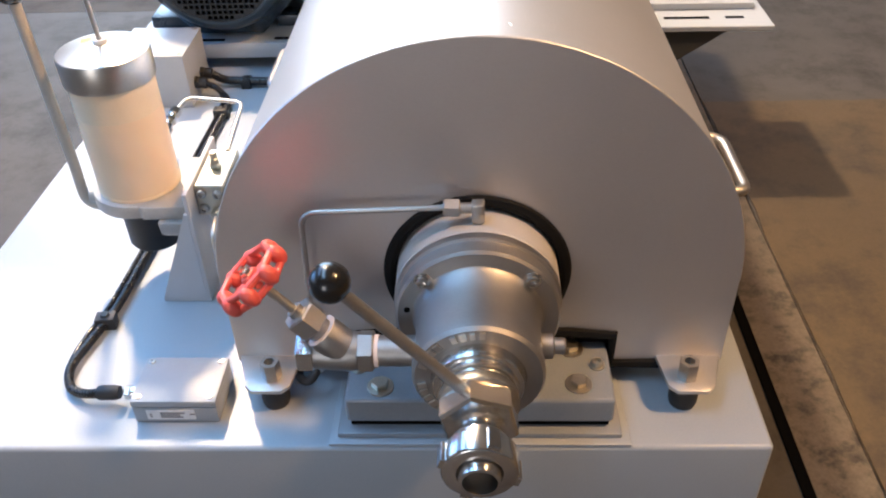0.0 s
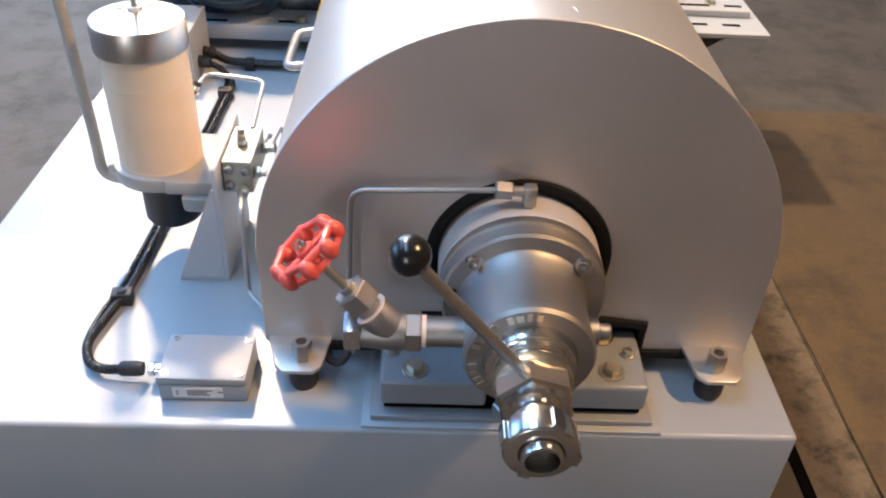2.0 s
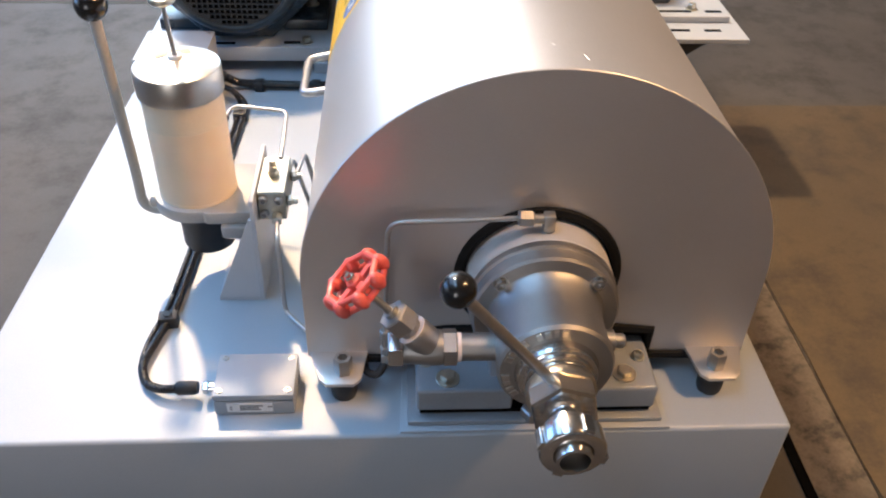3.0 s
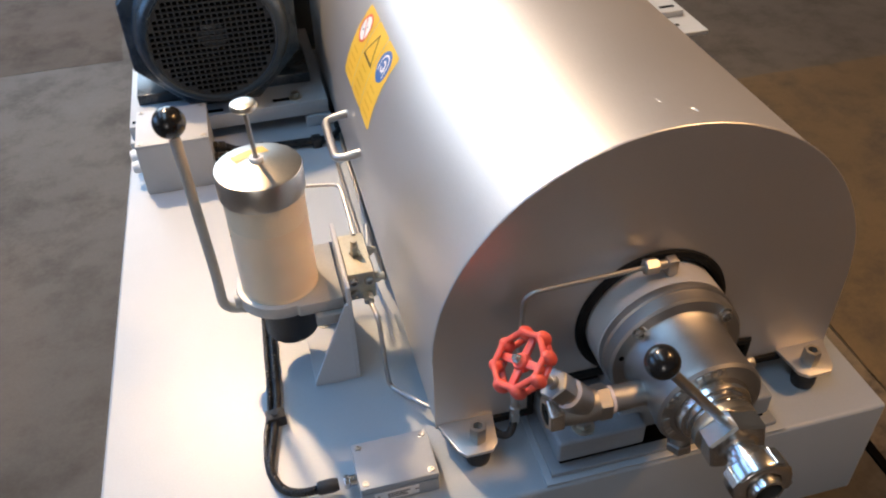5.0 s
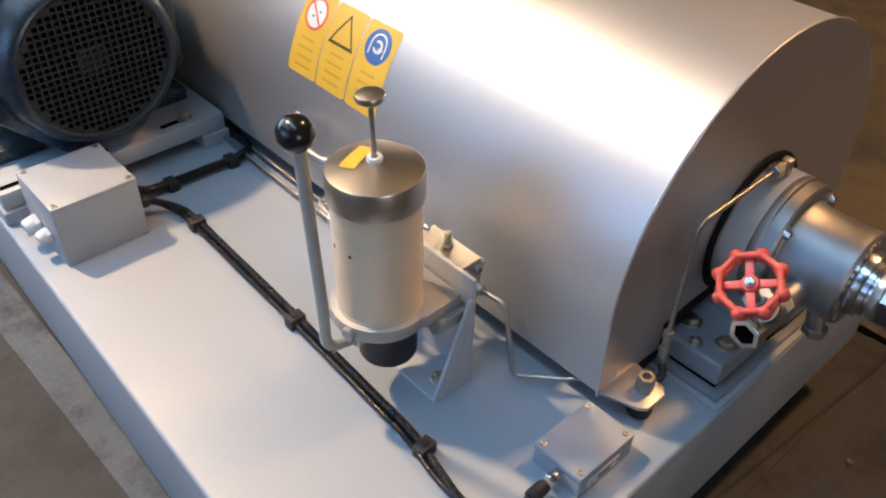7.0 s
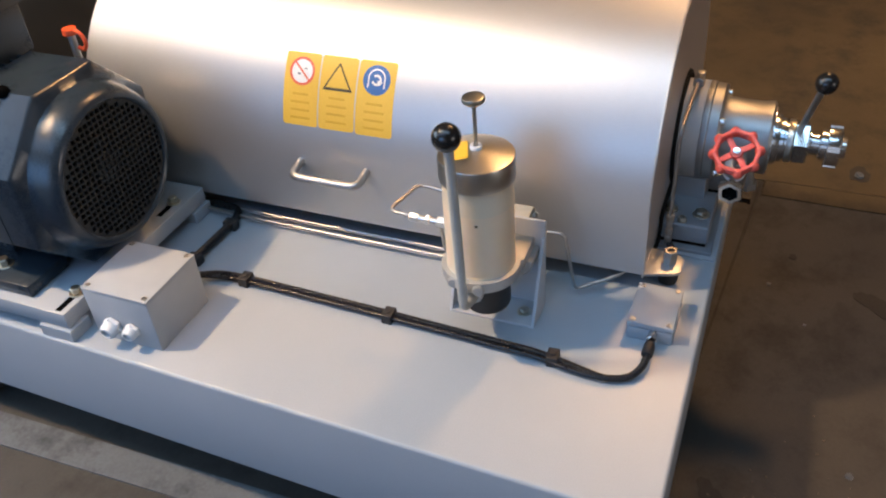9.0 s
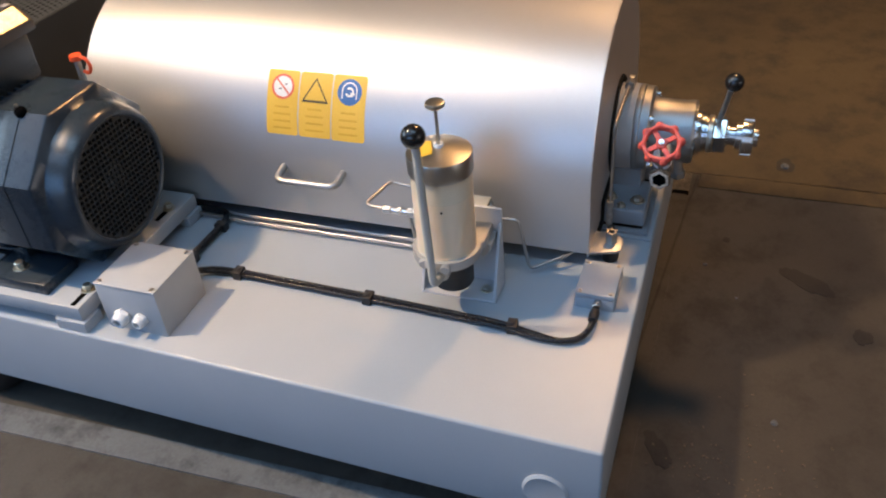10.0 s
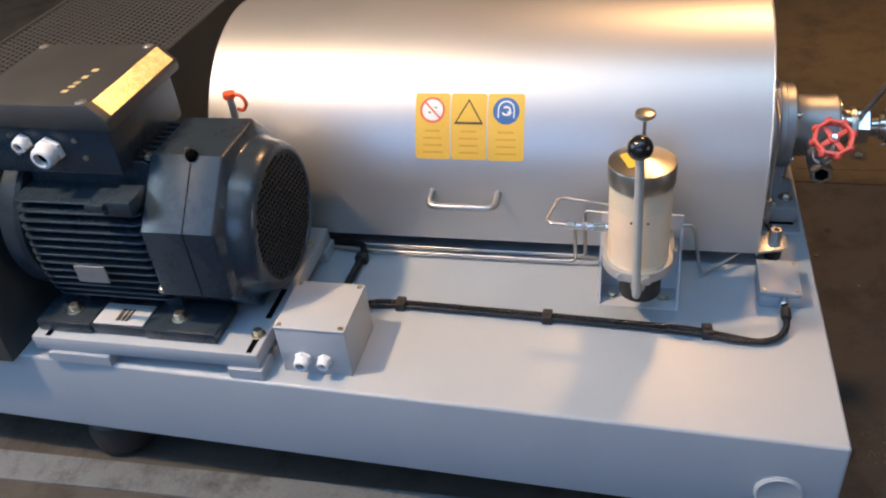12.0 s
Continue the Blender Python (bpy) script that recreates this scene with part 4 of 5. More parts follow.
    rod(bm, (fx, 1.022, fz), (fx, 1.033, fz), 0.0060)
    hexagon(bm, (fx, 1.033, fz), (fx, 1.043, fz), 0.0088)
    rod(bm, (fx, 1.043, fz), (fx, 1.054, fz), 0.0058)
    hexagon(bm, (fx, 1.054, fz), (fx, 1.071, fz), 0.0085)
    part("rear_fitting", bm, M_POLISH, p, "bright screwed pipe fitting")
    part("return_pipe", tube(bm_new(), [(-0.352, 0.980, 0.716), (-0.3525, 1.096, 0.732), (-0.441, 1.112, 0.733), (fx, 1.065, fz)], 0.0033, 12, 0.016), M_TUBE, p, "bent thin steel return pipe")
    bm = prism(bm_new(), [(0.866, 0.672), (0.902, 0.672), (0.898, 0.650), (0.884, 0.638), (0.870, 0.650)], (0.045, 0, 0), lambda a, b: (-0.430, a, b))
    part("flange_lug", bevelled(bm, 0.002, 1), M_FLANGE, p)


pump_bracket()
grease_pump()


def grease_pipes():
    g = thing("bearing_grease_pipe", (-0.34, 0.82, TOP), "thin bent steel grease pipe leading under the hood", "pipe")
    part("tube", tube(bm_new(), [(-0.351, 0.878, 0.675), (-0.346, 0.836, 0.676), (-0.343, 0.815, 0.556), (-0.302, 0.757, 0.566), (-0.285, 0.740, 0.570)], 0.0033, 12, 0.014), M_TUBE, g)
    for x, y, zt in ((-0.322, 1.066, 0.662), (-0.300, 1.048, 0.684)):
        g = thing("long_grease_pipe", (x, 1.3, TOP), "long straight thin steel grease pipe beside the hood", "pipe", "grease pipes along the hood")
        part("tube", tube(bm_new(), [(x - 0.032, 0.985, zt), (x - 0.024, y, zt), (x, y, TOP + 0.013), (x, 1.50, TOP + 0.013), (x + 0.010, 1.66, TOP + 0.012), (x + 0.05, 1.80, TOP + 0.012)], 0.0036, 12, 0.014), M_TUBE, g)


grease_pipes()


# ---- junction boxes ----
def lid_screw(parent, at, axis, r=0.0042):
    bm = lathe(bm_new(), at, axis, [(0, 0), (r * 1.25, 0), (r * 1.25, 0.0006), (r, 0.0008), (r, 0.0022), (r * 0.45, 0.0023), (r * 0.4, 0.0008), (0, 0.0008)], 14)
    part("screw", bm, M_TUBE, parent)


def small_box():
    x0, x1, y0, y1, z1 = -0.417, -0.313, 0.633, 0.708, 0.577
    b = thing("junction_box", (-0.37, 0.672, TOP), "small grey metal junction box with a rating label", "junction box", "junction boxes")
    part("body", box(bm_new(), x0, x1, y0, y1, TOP, z1 - 0.011, 0.003), M_BOX_SHADED, b)
    lid = part("lid", box(bm_new(), x0 - 0.0004, x1 + 0.0004, y0 - 0.0004, y1 + 0.0004, z1 - 0.0105, z1, 0.0025), M_BOX_SHADED, b)
    for x in (x0 + 0.008, x1 - 0.008):
        for y in (y0 + 0.008, y1 - 0.008):
            lid_screw(lid, (x, y, z1 - 0.0004), (0, 0, 1))
    plate = part("rating_label", box(bm_new(), x0 + 0.017, x1 - 0.028, y0 - 0.0012, y0 - 0.0002, TOP + 0.007, TOP + 0.023), M_WHITEP, b, "white label with grey print")
    for x, w, z in ((0.021, 0.003, 0.0165), (0.021, 0.003, 0.0125), (0.034, 0.030, 0.0185), (0.034, 0.024, 0.0150), (0.034, 0.027, 0.0115), (0.070, 0.006, 0.0165)):
        part("print_bar", box(bm_new(), x0 + x, x0 + x + w, y0 - 0.0018, y0 - 0.0013, TOP + z - 0.001, TOP + z + 0.001), M_GREYBAR, plate)
    bm = bm_new()
    rod(bm, (x0 + 0.001, 0.664, 0.560), (x0 - 0.010, 0.664, 0.560), 0.0075, 18)
    hexagon(bm, (x0 - 0.010, 0.664, 0.560), (x0 - 0.018, 0.664, 0.560), 0.0092)
    part("plug_socket", bm, M_POLISH, b, "bright screwed plug socket")
    return b


def cable_gland(parent, at, axis, r, material, label):
    a = Vector(axis).normalized()
    at = Vector(at)
    bm = bm_new()
    hexagon(bm, at, at + a * r * 0.55, r * 1.18)
    lathe(bm, at + a * r * 0.5, a, [(0, 0), (r * 0.95, 0), (r * 1.02, r * 0.15), (r * 0.98, r * 0.8), (r * 0.85, r * 1.15), (r * 0.62, r * 1.2), (r * 0.58, r * 0.6), (0, r * 0.6)], 14)
    g = part("cable_gland", bm, material, parent, label)
    part("bore", rod(bm_new(), at + a * r * 1.1, at + a * r * 1.14, r * 0.57, 14), M_VOID, g)


def large_box():
    x0, x1, y0, y1, z1 = -0.697, -0.559, 1.446, 1.584, 0.651
    b = thing("junction_box", (-0.637, 1.52, TOP), "large grey plastic junction box with white cable glands", "junction box", "junction boxes")
    part("body", box(bm_new(), x0, x1, y0, y1, TOP, z1 - 0.0055, 0.003), M_BOX, b)
    lid = part("lid", box(bm_new(), x0 - 0.0003, x1 + 0.0003, y0 - 0.0003, y1 + 0.0003, z1 - 0.0075, z1, 0.0025), M_BOX, b)
    for x in (x0 + 0.009, x1 - 0.009):
        for y in (y0 + 0.009, y1 - 0.009):
            lid_screw(lid, (x, y, z1 - 0.0004), (0, 0, 1), 0.0048)
    cable_gland(b, (x0, 1.536, 0.580), (-1, 0, -0.12), 0.0150, M_WHITEP, "white plastic cable gland")
    cable_gland(b, (x0, 1.494, 0.580), (-1, 0, -0.12), 0.0125, M_WHITEP, "white plastic cable gland")
    for y in (1.487, 1.530):
        bm = bm_new()
        hexagon(bm, (x1, y, 0.575), (x1 + 0.008, y, 0.575), 0.0135)
        rod(bm, (x1 + 0.008, y, 0.575), (x1 + 0.022, y, 0.573), 0.0110)
        part("black_gland", bm, M_BLACK, b, "black cable gland")


small_box()
large_box()


# ---- cables and clips ----
def signal_cable():
    c = thing("signal_cable", (-0.505, 1.1, TOP), "pair of black cables clipped along the base", "cable")
    z = TOP + 0.0092
    part("sheath", ribbed_tube(bm_new(), [(-0.538, 1.487, 0.573), (-0.518, 1.487, 0.562), (-0.490, 1.462, z), (-0.487, 1.410, z), (-0.495, 1.11, z), (-0.506, 0.830, z), (-0.520, 0.765, z), (-0.530, 0.715, z), (-0.515, 0.680, z), (-0.490, 0.664, 0.556), (-0.452, 0.664, 0.560)], 0.0062), M_CABLE, c, "ribbed black cable hose")
    part("thin_cable", tube(bm_new(), [(-0.538, 1.494, 0.566), (-0.518, 1.493, 0.556), (-0.5000, 1.46, z), (-0.4975, 1.410, z), (-0.5055, 1.11, z), (-0.5165, 0.832, z), (-0.528, 0.775, z), (-0.531, 0.735, z), (-0.529, 0.712, z)], 0.0042, 12, 0.03), M_CABLE, c)
    bm = lathe(bm_new(), (-0.470, 0.664, 0.559), (1, 0, 0.03), [(0, 0), (0.0080, 0), (0.0095, 0.003), (0.0095, 0.022), (0.0080, 0.028), (0, 0.028)], 16)
    part("boot", bm, M_BLACK, c, "black plug boot")


def power_cable():
    c = thing("power_cable", (-0.42, 1.54, TOP), "short thick black cable clipped to the base", "cable")
    z = TOP + 0.012
    part("sheath", tube(bm_new(), [(-0.538, 1.530, 0.573), (-0.515, 1.535, z + 0.004), (-0.45, 1.536, z), (-0.33, 1.532, z), (-0.298, 1.548, z), (-0.290, 1.70, z), (-0.25, 1.82, z)], 0.0085, 14, 0.025), M_CABLE, c)


def cable_clip(x, y, turn=0.0):
    c = thing("cable_clip", (x, y, TOP), "black plastic cable clip on the base", "cable clip", "cable clips")
    bm = box(bm_new(), -0.0135, 0.0135, -0.0098, 0.0098, 0, 0.0200, 0.002)
    hx = bm_new()
    part("saddle", bm, M_BLACK, c).location = (0, 0, 0)
    hexagon(hx, (0, 0, 0.0197), (0, 0, 0.0225), 0.0070)
    part("cap", hx, M_BLACK, c).location = (0, 0, 0)
    c.rotation_euler.z = turn


signal_cable()
power_cable()
for x, y, k in ((-0.511, 0.806, 0.1), (-0.501, 1.105, 0.0), (-0.493, 1.405, 0.0), (-0.470, 1.536, 1.57), (-0.350, 1.533, 1.57)):
    cable_clip(x, y, k)


# ---- motor ----
MX, MZ = -0.522, 0.767


def loft(bm, rings):
    made = [[bm.verts.new(p) for p in ring] for ring in rings]
    n = len(made[0])
    for p, q in zip(made, made[1:]):
        for i in range(n):
            j = (i + 1) % n
            bm.faces.new((p[i], p[j], q[j], q[i]))
    return made


def blend_ring(apothem, radius, mix, y, n=128):
    """Points between an octagon (mix 0) and a circle (mix 1)."""
    pts = []
    for i in range(n):
        k = math.pi / 8 + 2 * math.pi * i / n
        f = (k - math.pi / 8) % (math.pi / 4) - math.pi / 8
        r = apothem / math.cos(f) * (1 - mix) + radius * mix
        pts.append(Vector((MX + r * math.cos(k), y, MZ + r * math.sin(k))))
    return pts


def fan_grille(bm, y, radius, pitch):
    """A sheet with square holes inside a round field."""
    n = int(0.128 / pitch) + 1
    w = pitch * 0.37
    for i in range(-n, n + 1):
        for j in range(-n, n + 1):
            a, b = i * pitch, j * pitch
            d = math.hypot(a, b)
            if d > 0.126:
                continue
            c = [bm.verts.new((MX + a + s * pitch / 2, y, MZ + b + t * pitch / 2)) for s, t in ((-1, -1), (1, -1), (1, 1), (-1, 1))]
            if d > radius:
                bm.faces.new(c)
                continue
            h = [bm.verts.new((MX + a + s * w, y + 0.0, MZ + b + t * w)) for s, t in ((-1, -1), (1, -1), (1, 1), (-1, 1))]
            g = [bm.verts.new((v.co.x, y + 0.004, v.co.z)) for v in h]
            for q in range(4):
                e = (q + 1) % 4
                bm.faces.new((c[q], c[e], h[e], h[q]))
                bm.faces.new((h[q], h[e], g[e], g[q]))
    return bm


def motor():
    m = thing("electric_motor", (MX, 1.86, 0.60), "dark blue-grey electric motor with a fan grille", "electric motor")
    bm = bm_new()
    rings = [blend_ring(0.166, 0.16, 0, 1.806), blend_ring(0.170, 0.16, 0, 1.800), blend_ring(0.170, 0.16, 0, 1.668), blend_ring(0.168, 0.16, 0.0, 1.665)]
    rings += [blend_ring(0.1655, 0.16, 0, 1.6625), blend_ring(0.150, 0.154, 1, 1.656)]
    rings += [blend_ring(0.13, r_, 1, y_) for r_, y_ in ((0.1515, 1.651), (0.1490, 1.640), (0.1460, 1.629), (0.1420, 1.620), (0.1370, 1.613), (0.1310, 1.609), (0.1265, 1.608), (0.1235, 1.610), (0.1220, 1.616))]
    loft(bm, rings)
    cowl = part("fan_cowl", bm, M_MOTOR, m, "octagonal dark enamelled fan cowl", 0.62)
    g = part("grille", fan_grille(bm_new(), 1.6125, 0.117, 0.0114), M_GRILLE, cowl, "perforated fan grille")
    # added black disc: the darkness behind the grille put into a surface
    part("black_void_disc", lathe(bm_new(), (MX, 1.645, MZ), (0, -1, 0), [(0, 0), (0.135, 0), (0.135, 0.001), (0.03, 0.004), (0.022, 0.018), (0, 0.02)], 40), M_VOID, cowl)
    part("fan_hub", lathe(bm_new(), (MX, 1.632, MZ), (0, -1, 0), [(0, 0), (0.030, 0), (0.028, 0.006), (0.016, 0.010), (0, 0.010)], 28), M_MOTOR, cowl, "round fan hub behind the grille")
    r = 0.170 / math.cos(math.pi / 8)
    k = radians(112.5)
    vx, vz = MX + r * math.cos(k), MZ + r * math.sin(k)
    part("hole", ball(bm_new(), (vx - 0.0005, 1.722, vz + 0.0005), 0.0118, 16), M_VOID, cowl, "dark screw hole in the cowl edge")
    part("cowl_screw", rod(bm_new(), (vx + 0.002, 1.726, vz - 0.002), (vx - 0.001, 1.728, vz + 0.016), 0.0036, 12), M_ZINC, cowl)
    a = Vector((MX + r * math.cos(radians(112.5)), 0, MZ + r * math.sin(radians(112.5))))
    b = Vector((MX + r * math.cos(radians(157.5)), 0, MZ + r * math.sin(radians(157.5))))
    c = Vector((MX + r * math.cos(radians(202.5)), 0, MZ + r * math.sin(radians(202.5))))
    bm = bm_new()
    nrm = Vector((-1, 0, 1)).normalized()
    for p, q, o in ((a + (b - a) * 0.1, b, nrm), (b, c, Vector((-1, 0, 0)))):
        v = [bm.verts.new(Vector((w.x, yy, w.z)) + o * 0.0006) for w, yy in ((p, 1.7215), (q, 1.7215), (q, 1.7235), (p, 1.7235))]
        bm.faces.new(v)
    part("cowl_seam", bm, M_VOID, cowl)
    part("stator", lathe(bm_new(), (MX, 1.795, MZ), (0, 1, 0), [(0, 0), (0.128, 0), (0.128, 0.30), (0, 0.30)], 56), M_MOTOR, m)
    for side in (-1, 1):
        for i in range(13):
            dz = -0.118 + 0.0185 * i
            x_in = math.sqrt(max(0.0001, 0.126 ** 2 - dz ** 2))
            x_out = 0.158 - 0.02 * (abs(dz) / 0.118) ** 3
            bm = bm_new()
            lo = 1.812
            prism(bm, [(lo, side * x_in), (2.075, side * x_in), (2.075, side * (x_out - 0.012)), (2.06, side * x_out), (lo + 0.012, side * x_out), (lo, side * (x_out - 0.008))], (0, 0, 0.0045), lambda a, b: (MX + b, a, MZ + dz))
            part("fin", bevelled(bm, 0.001, 1), M_MOTOR, m)
    for i in range(9):
        dx = -0.074 + 0.0185 * i
        z_in = math.sqrt(0.126 ** 2 - dx ** 2)
        bm = bm_new()
        prism(bm, [(1.812, z_in), (2.07, z_in), (2.07, 0.146), (2.06, 0.156), (1.822, 0.156), (1.812, 0.148)], (0.0045, 0, 0), lambda a, b: (MX + dx, a, MZ + b))
        part("fin", bevelled(bm, 0.001, 1), M_MOTOR, m)
    part("end_shield", lathe(bm_new(), (MX, 2.08, MZ), (0, 1, 0), [(0, 0), (0.150, 0), (0.156, 0.008), (0.156, 0.04), (0.12, 0.06), (0.05, 0.07), (0, 0.07)], 48), M_MOTOR, m)
    for y in (1.835, 2.045):
        bm = box(bm_new(), MX - 0.112, MX + 0.112, y - 0.02, y + 0.02, 0.614, 0.69, 0.004)
        part("foot_web", bm, M_MOTOR, m)
    for side in (-1, 1):
        for y0, y1, yb in ((1.715, 1.865, 1.805), (1.985, 2.105, 2.038)):
            xa, xb = sorted((MX + side * 0.090, MX + side * 0.186))
            bm = box(bm_new(), xa, xb, y0, y1, 0.591, 0.616, 0.003)
            foot = part("foot", bm, M_MOTOR, m, "cast motor foot")
            bolt(foot, (MX + side * 0.147, yb, 0.616), (0, 0, 1), 0.0105, 0.015, M_ZINC)
    for side in (-1, 1):
        xa, xb = sorted((MX + side * 0.092, MX + side * 0.182))
        part("foot_rail", box(bm_new(), xa, xb, 1.866, 1.984, 0.591, 0.6135, 0.002), M_MOTOR, m)
    tag = part("pad_plate", box(bm_new(), -0.700, -0.640, 1.872, 1.980, 0.6135, 0.6165, 0.001), M_BRACKET, m, "pale blue-grey flat plate with dark marks")
    for y, w in ((1.912, 0.003), (1.921, 0.003), (1.932, 0.0045)):
        part("dark_mark", box(bm_new(), -0.690, -0.655, y - w, y + w, 0.6165, 0.6171), M_LDARK, tag)
    bm = box(bm_new(), -0.7035, -0.6995, 1.900, 1.965, 0.722, 0.760, 0.001, 1)
    part("nameplate", bm, M_PLATE, m, "plain silver nameplate")
    bm = bm_new()
    box(bm, -0.700, -0.640, 1.856, 1.892, 0.880, 0.894, 0.002)
    box(bm, -0.690, -0.630, 1.808, 1.858, 0.868, 0.896, 0.003)
    part("lifting_lug", bm, M_MOTOR, m)
    # terminal box on top
    tb = part("terminal_box", bevelled(box(bm_new(), -0.632, -0.402, 1.842, 2.10, 0.915, 1.020), 0.006, 2), M_MOTOR, m, "dark enamelled terminal box")
    prof = [(1.826, 1.010), (1.826, 1.030), (1.856, 1.060), (2.105, 1.060), (2.12, 1.052), (2.12, 1.018)]
    bm = prism(bm_new(), prof, (0.256, 0, 0), lambda a, b: (-0.646, a, b))
    lid = part("terminal_lid", bevelled(bm, 0.003, 2), M_GUARD, tb)
    bm = bm_new()
    s = Vector((0, 0.030, 0.030)).normalized()
    nn = Vector((0, -s.z, s.y))
    base_pt = Vector((0, 1.826, 1.030)) + nn * 0.0012
    v = [bm.verts.new(base_pt + s * d + Vector((x, 0, 0))) for x, d in ((-0.628, 0.003), (-0.402, 0.003), (-0.402, 0.040), (-0.628, 0.040))]
    bm.faces.new(v)
    # warm reflection on the lid's slope, put into a gold strip
    part("sheen_plate", bm, M_WARM_SHEEN, lid, "gold metal strip carrying the slope's warm reflection")
    for i, (dx, w) in enumerate(((0.0, 0.011), (0.02, 0.008), (0.034, 0.010), (0.056, 0.012), (0.085, 0.012))):
        part("print_bar", box(bm_new(), -0.600 + dx, -0.600 + dx + w, 1.922 - dx * 0.1, 1.934 - dx * 0.1, 1.0600, 1.0606), M_PRINT, lid)
    for x, y in ((-0.634, 1.872), (-0.402, 1.872), (-0.634, 2.10), (-0.402, 2.10)):
        socket_bolt(lid, (x, y, 1.0592), (0, 0, 1), 0.0075, 0.003, M_TUBE)
    cable_gland(tb, (-0.632, 1.968, 0.968), (-1, 0, -0.1), 0.0222, M_WHITEP, "large white cable gland")
    cable_gland(tb, (-0.632, 2.018, 0.982), (-1, 0, -0.1), 0.0138, M_WHITEP, "small white cable gland")
    for y, z in ((1.915, 0.985), (1.905, 0.950), (2.04, 0.958), (2.045, 0.992)):
        part("screw", lathe(bm_new(), (-0.632, y, z), (-1, 0, 0), [(0, 0), (0.005, 0), (0.005, 0.003), (0, 0.0035)], 12), M_ZINC, tb)
    for x, y, z in ((-0.585, 1.818, 0.925), (-0.682, 1.812, 0.70)):
        bolt(m, (x, y - 0.004, z), (0, -0.2, 1) if z > 0.8 else (-1, 0, 0.2), 0.006, 0.01, M_ZINC)
    m.location += Vector((0.003, -0.010, 0.009))


motor()


def nipple_cap():
    n = thing("grease_nipple", (-0.426, 1.704, 0.937), "steel grease nipple with an orange-red strap cap", "grease nipple")
    part("nipple", rod(bm_new(), (-0.426, 1.704, 0.918), (-0.426, 1.704, 0.980), 0.0068, 16, cham=0.001), M_TUBE, n)
    cap = part("cap", lathe(bm_new(), (-0.426, 1.704, 0.978), (0, 0, 1), [(0, 0), (0.0125, 0), (0.013, 0.003), (0.012, 0.010), (0, 0.011)], 20), M_REDCAP, n, "orange-red plastic cap")
    part("strap", tube(bm_new(), [(-0.426, 1.698, 0.985), (-0.428, 1.679, 0.984), (-0.428, 1.671, 0.966), (-0.426, 1.683, 0.950), (-0.426, 1.695, 0.954)], 0.0036, 8, 0.012), M_REDCAP, cap)


nipple_cap()


def motor_plate():
    p = thing("motor_mounting_plate", (-0.52, 1.86, TOP), "pale grey slotted steel plate below the motor", "mounting plate")
    part("plate", bevelled(box(bm_new(), -0.724, -0.308, 1.618, 2.105, 0.566, 0.5995), 0.003, 2), M_BASE, p)
    for y0, y1 in ((1.612, 1.684), (1.938, 2.075)):
        for xa, xb in ((-0.730, -0.68), (-0.36, -0.305)):
            part("shim", bevelled(box(bm_new(), xa, xb, y0, y1, TOP, 0.5655), 0.0015, 1), M_BASE, p, "pale grey painted spacer block")
    for x, y in ((-0.668, 1.636), (-0.668, 2.070), (-0.375, 1.642)):
        part("slot", bevelled(box(bm_new(), x - 0.050, x - 0.008, y - 0.006, y + 0.006, 0.5985, 0.6003), 0.0005, 1), M_VOID, p, "dark bolt slot")
        bolt(p, (x, y, 0.5995), (0, 0, 1), 0.0095, 0.014, M_BRASS)
    part("slot", box(bm_new(), -0.62, -0.53, 1.630, 1.642, 0.5985, 0.6003), M_VOID, p, "dark bolt slot")


motor_plate()


# ---- belt guard ----
def perforated(bm, x0, x1, y0, y1, z, pitch, r):
    ny, nx = int((y1 - y0) / pitch), int((x1 - x0) / pitch)
    for j in range(ny):
        shift = pitch / 2 if j % 2 else 0
        for i in range(nx - 1):
            cx, cy = x0 + shift + (i + 0.5) * pitch, y0 + (j + 0.5) * pitch
            c = [bm.verts.new((cx + s * pitch / 2, cy + t * pitch / 2, z)) for s, t in ((1, 1), (-1, 1), (-1, -1), (1, -1))]
            h = [bm.verts.new((cx + r * math.cos(k), cy + r * math.sin(k), z)) for k in (math.pi / 8 + math.pi / 4 * q for q in range(8))]
            for q in range(4):
                bm.faces.new((c[q], h[2 * q + 1], h[2 * q]))
                bm.faces.new((c[q], c[(q + 1) % 4], h[(2 * q + 2) % 8], h[2 * q + 1]))
    return bm


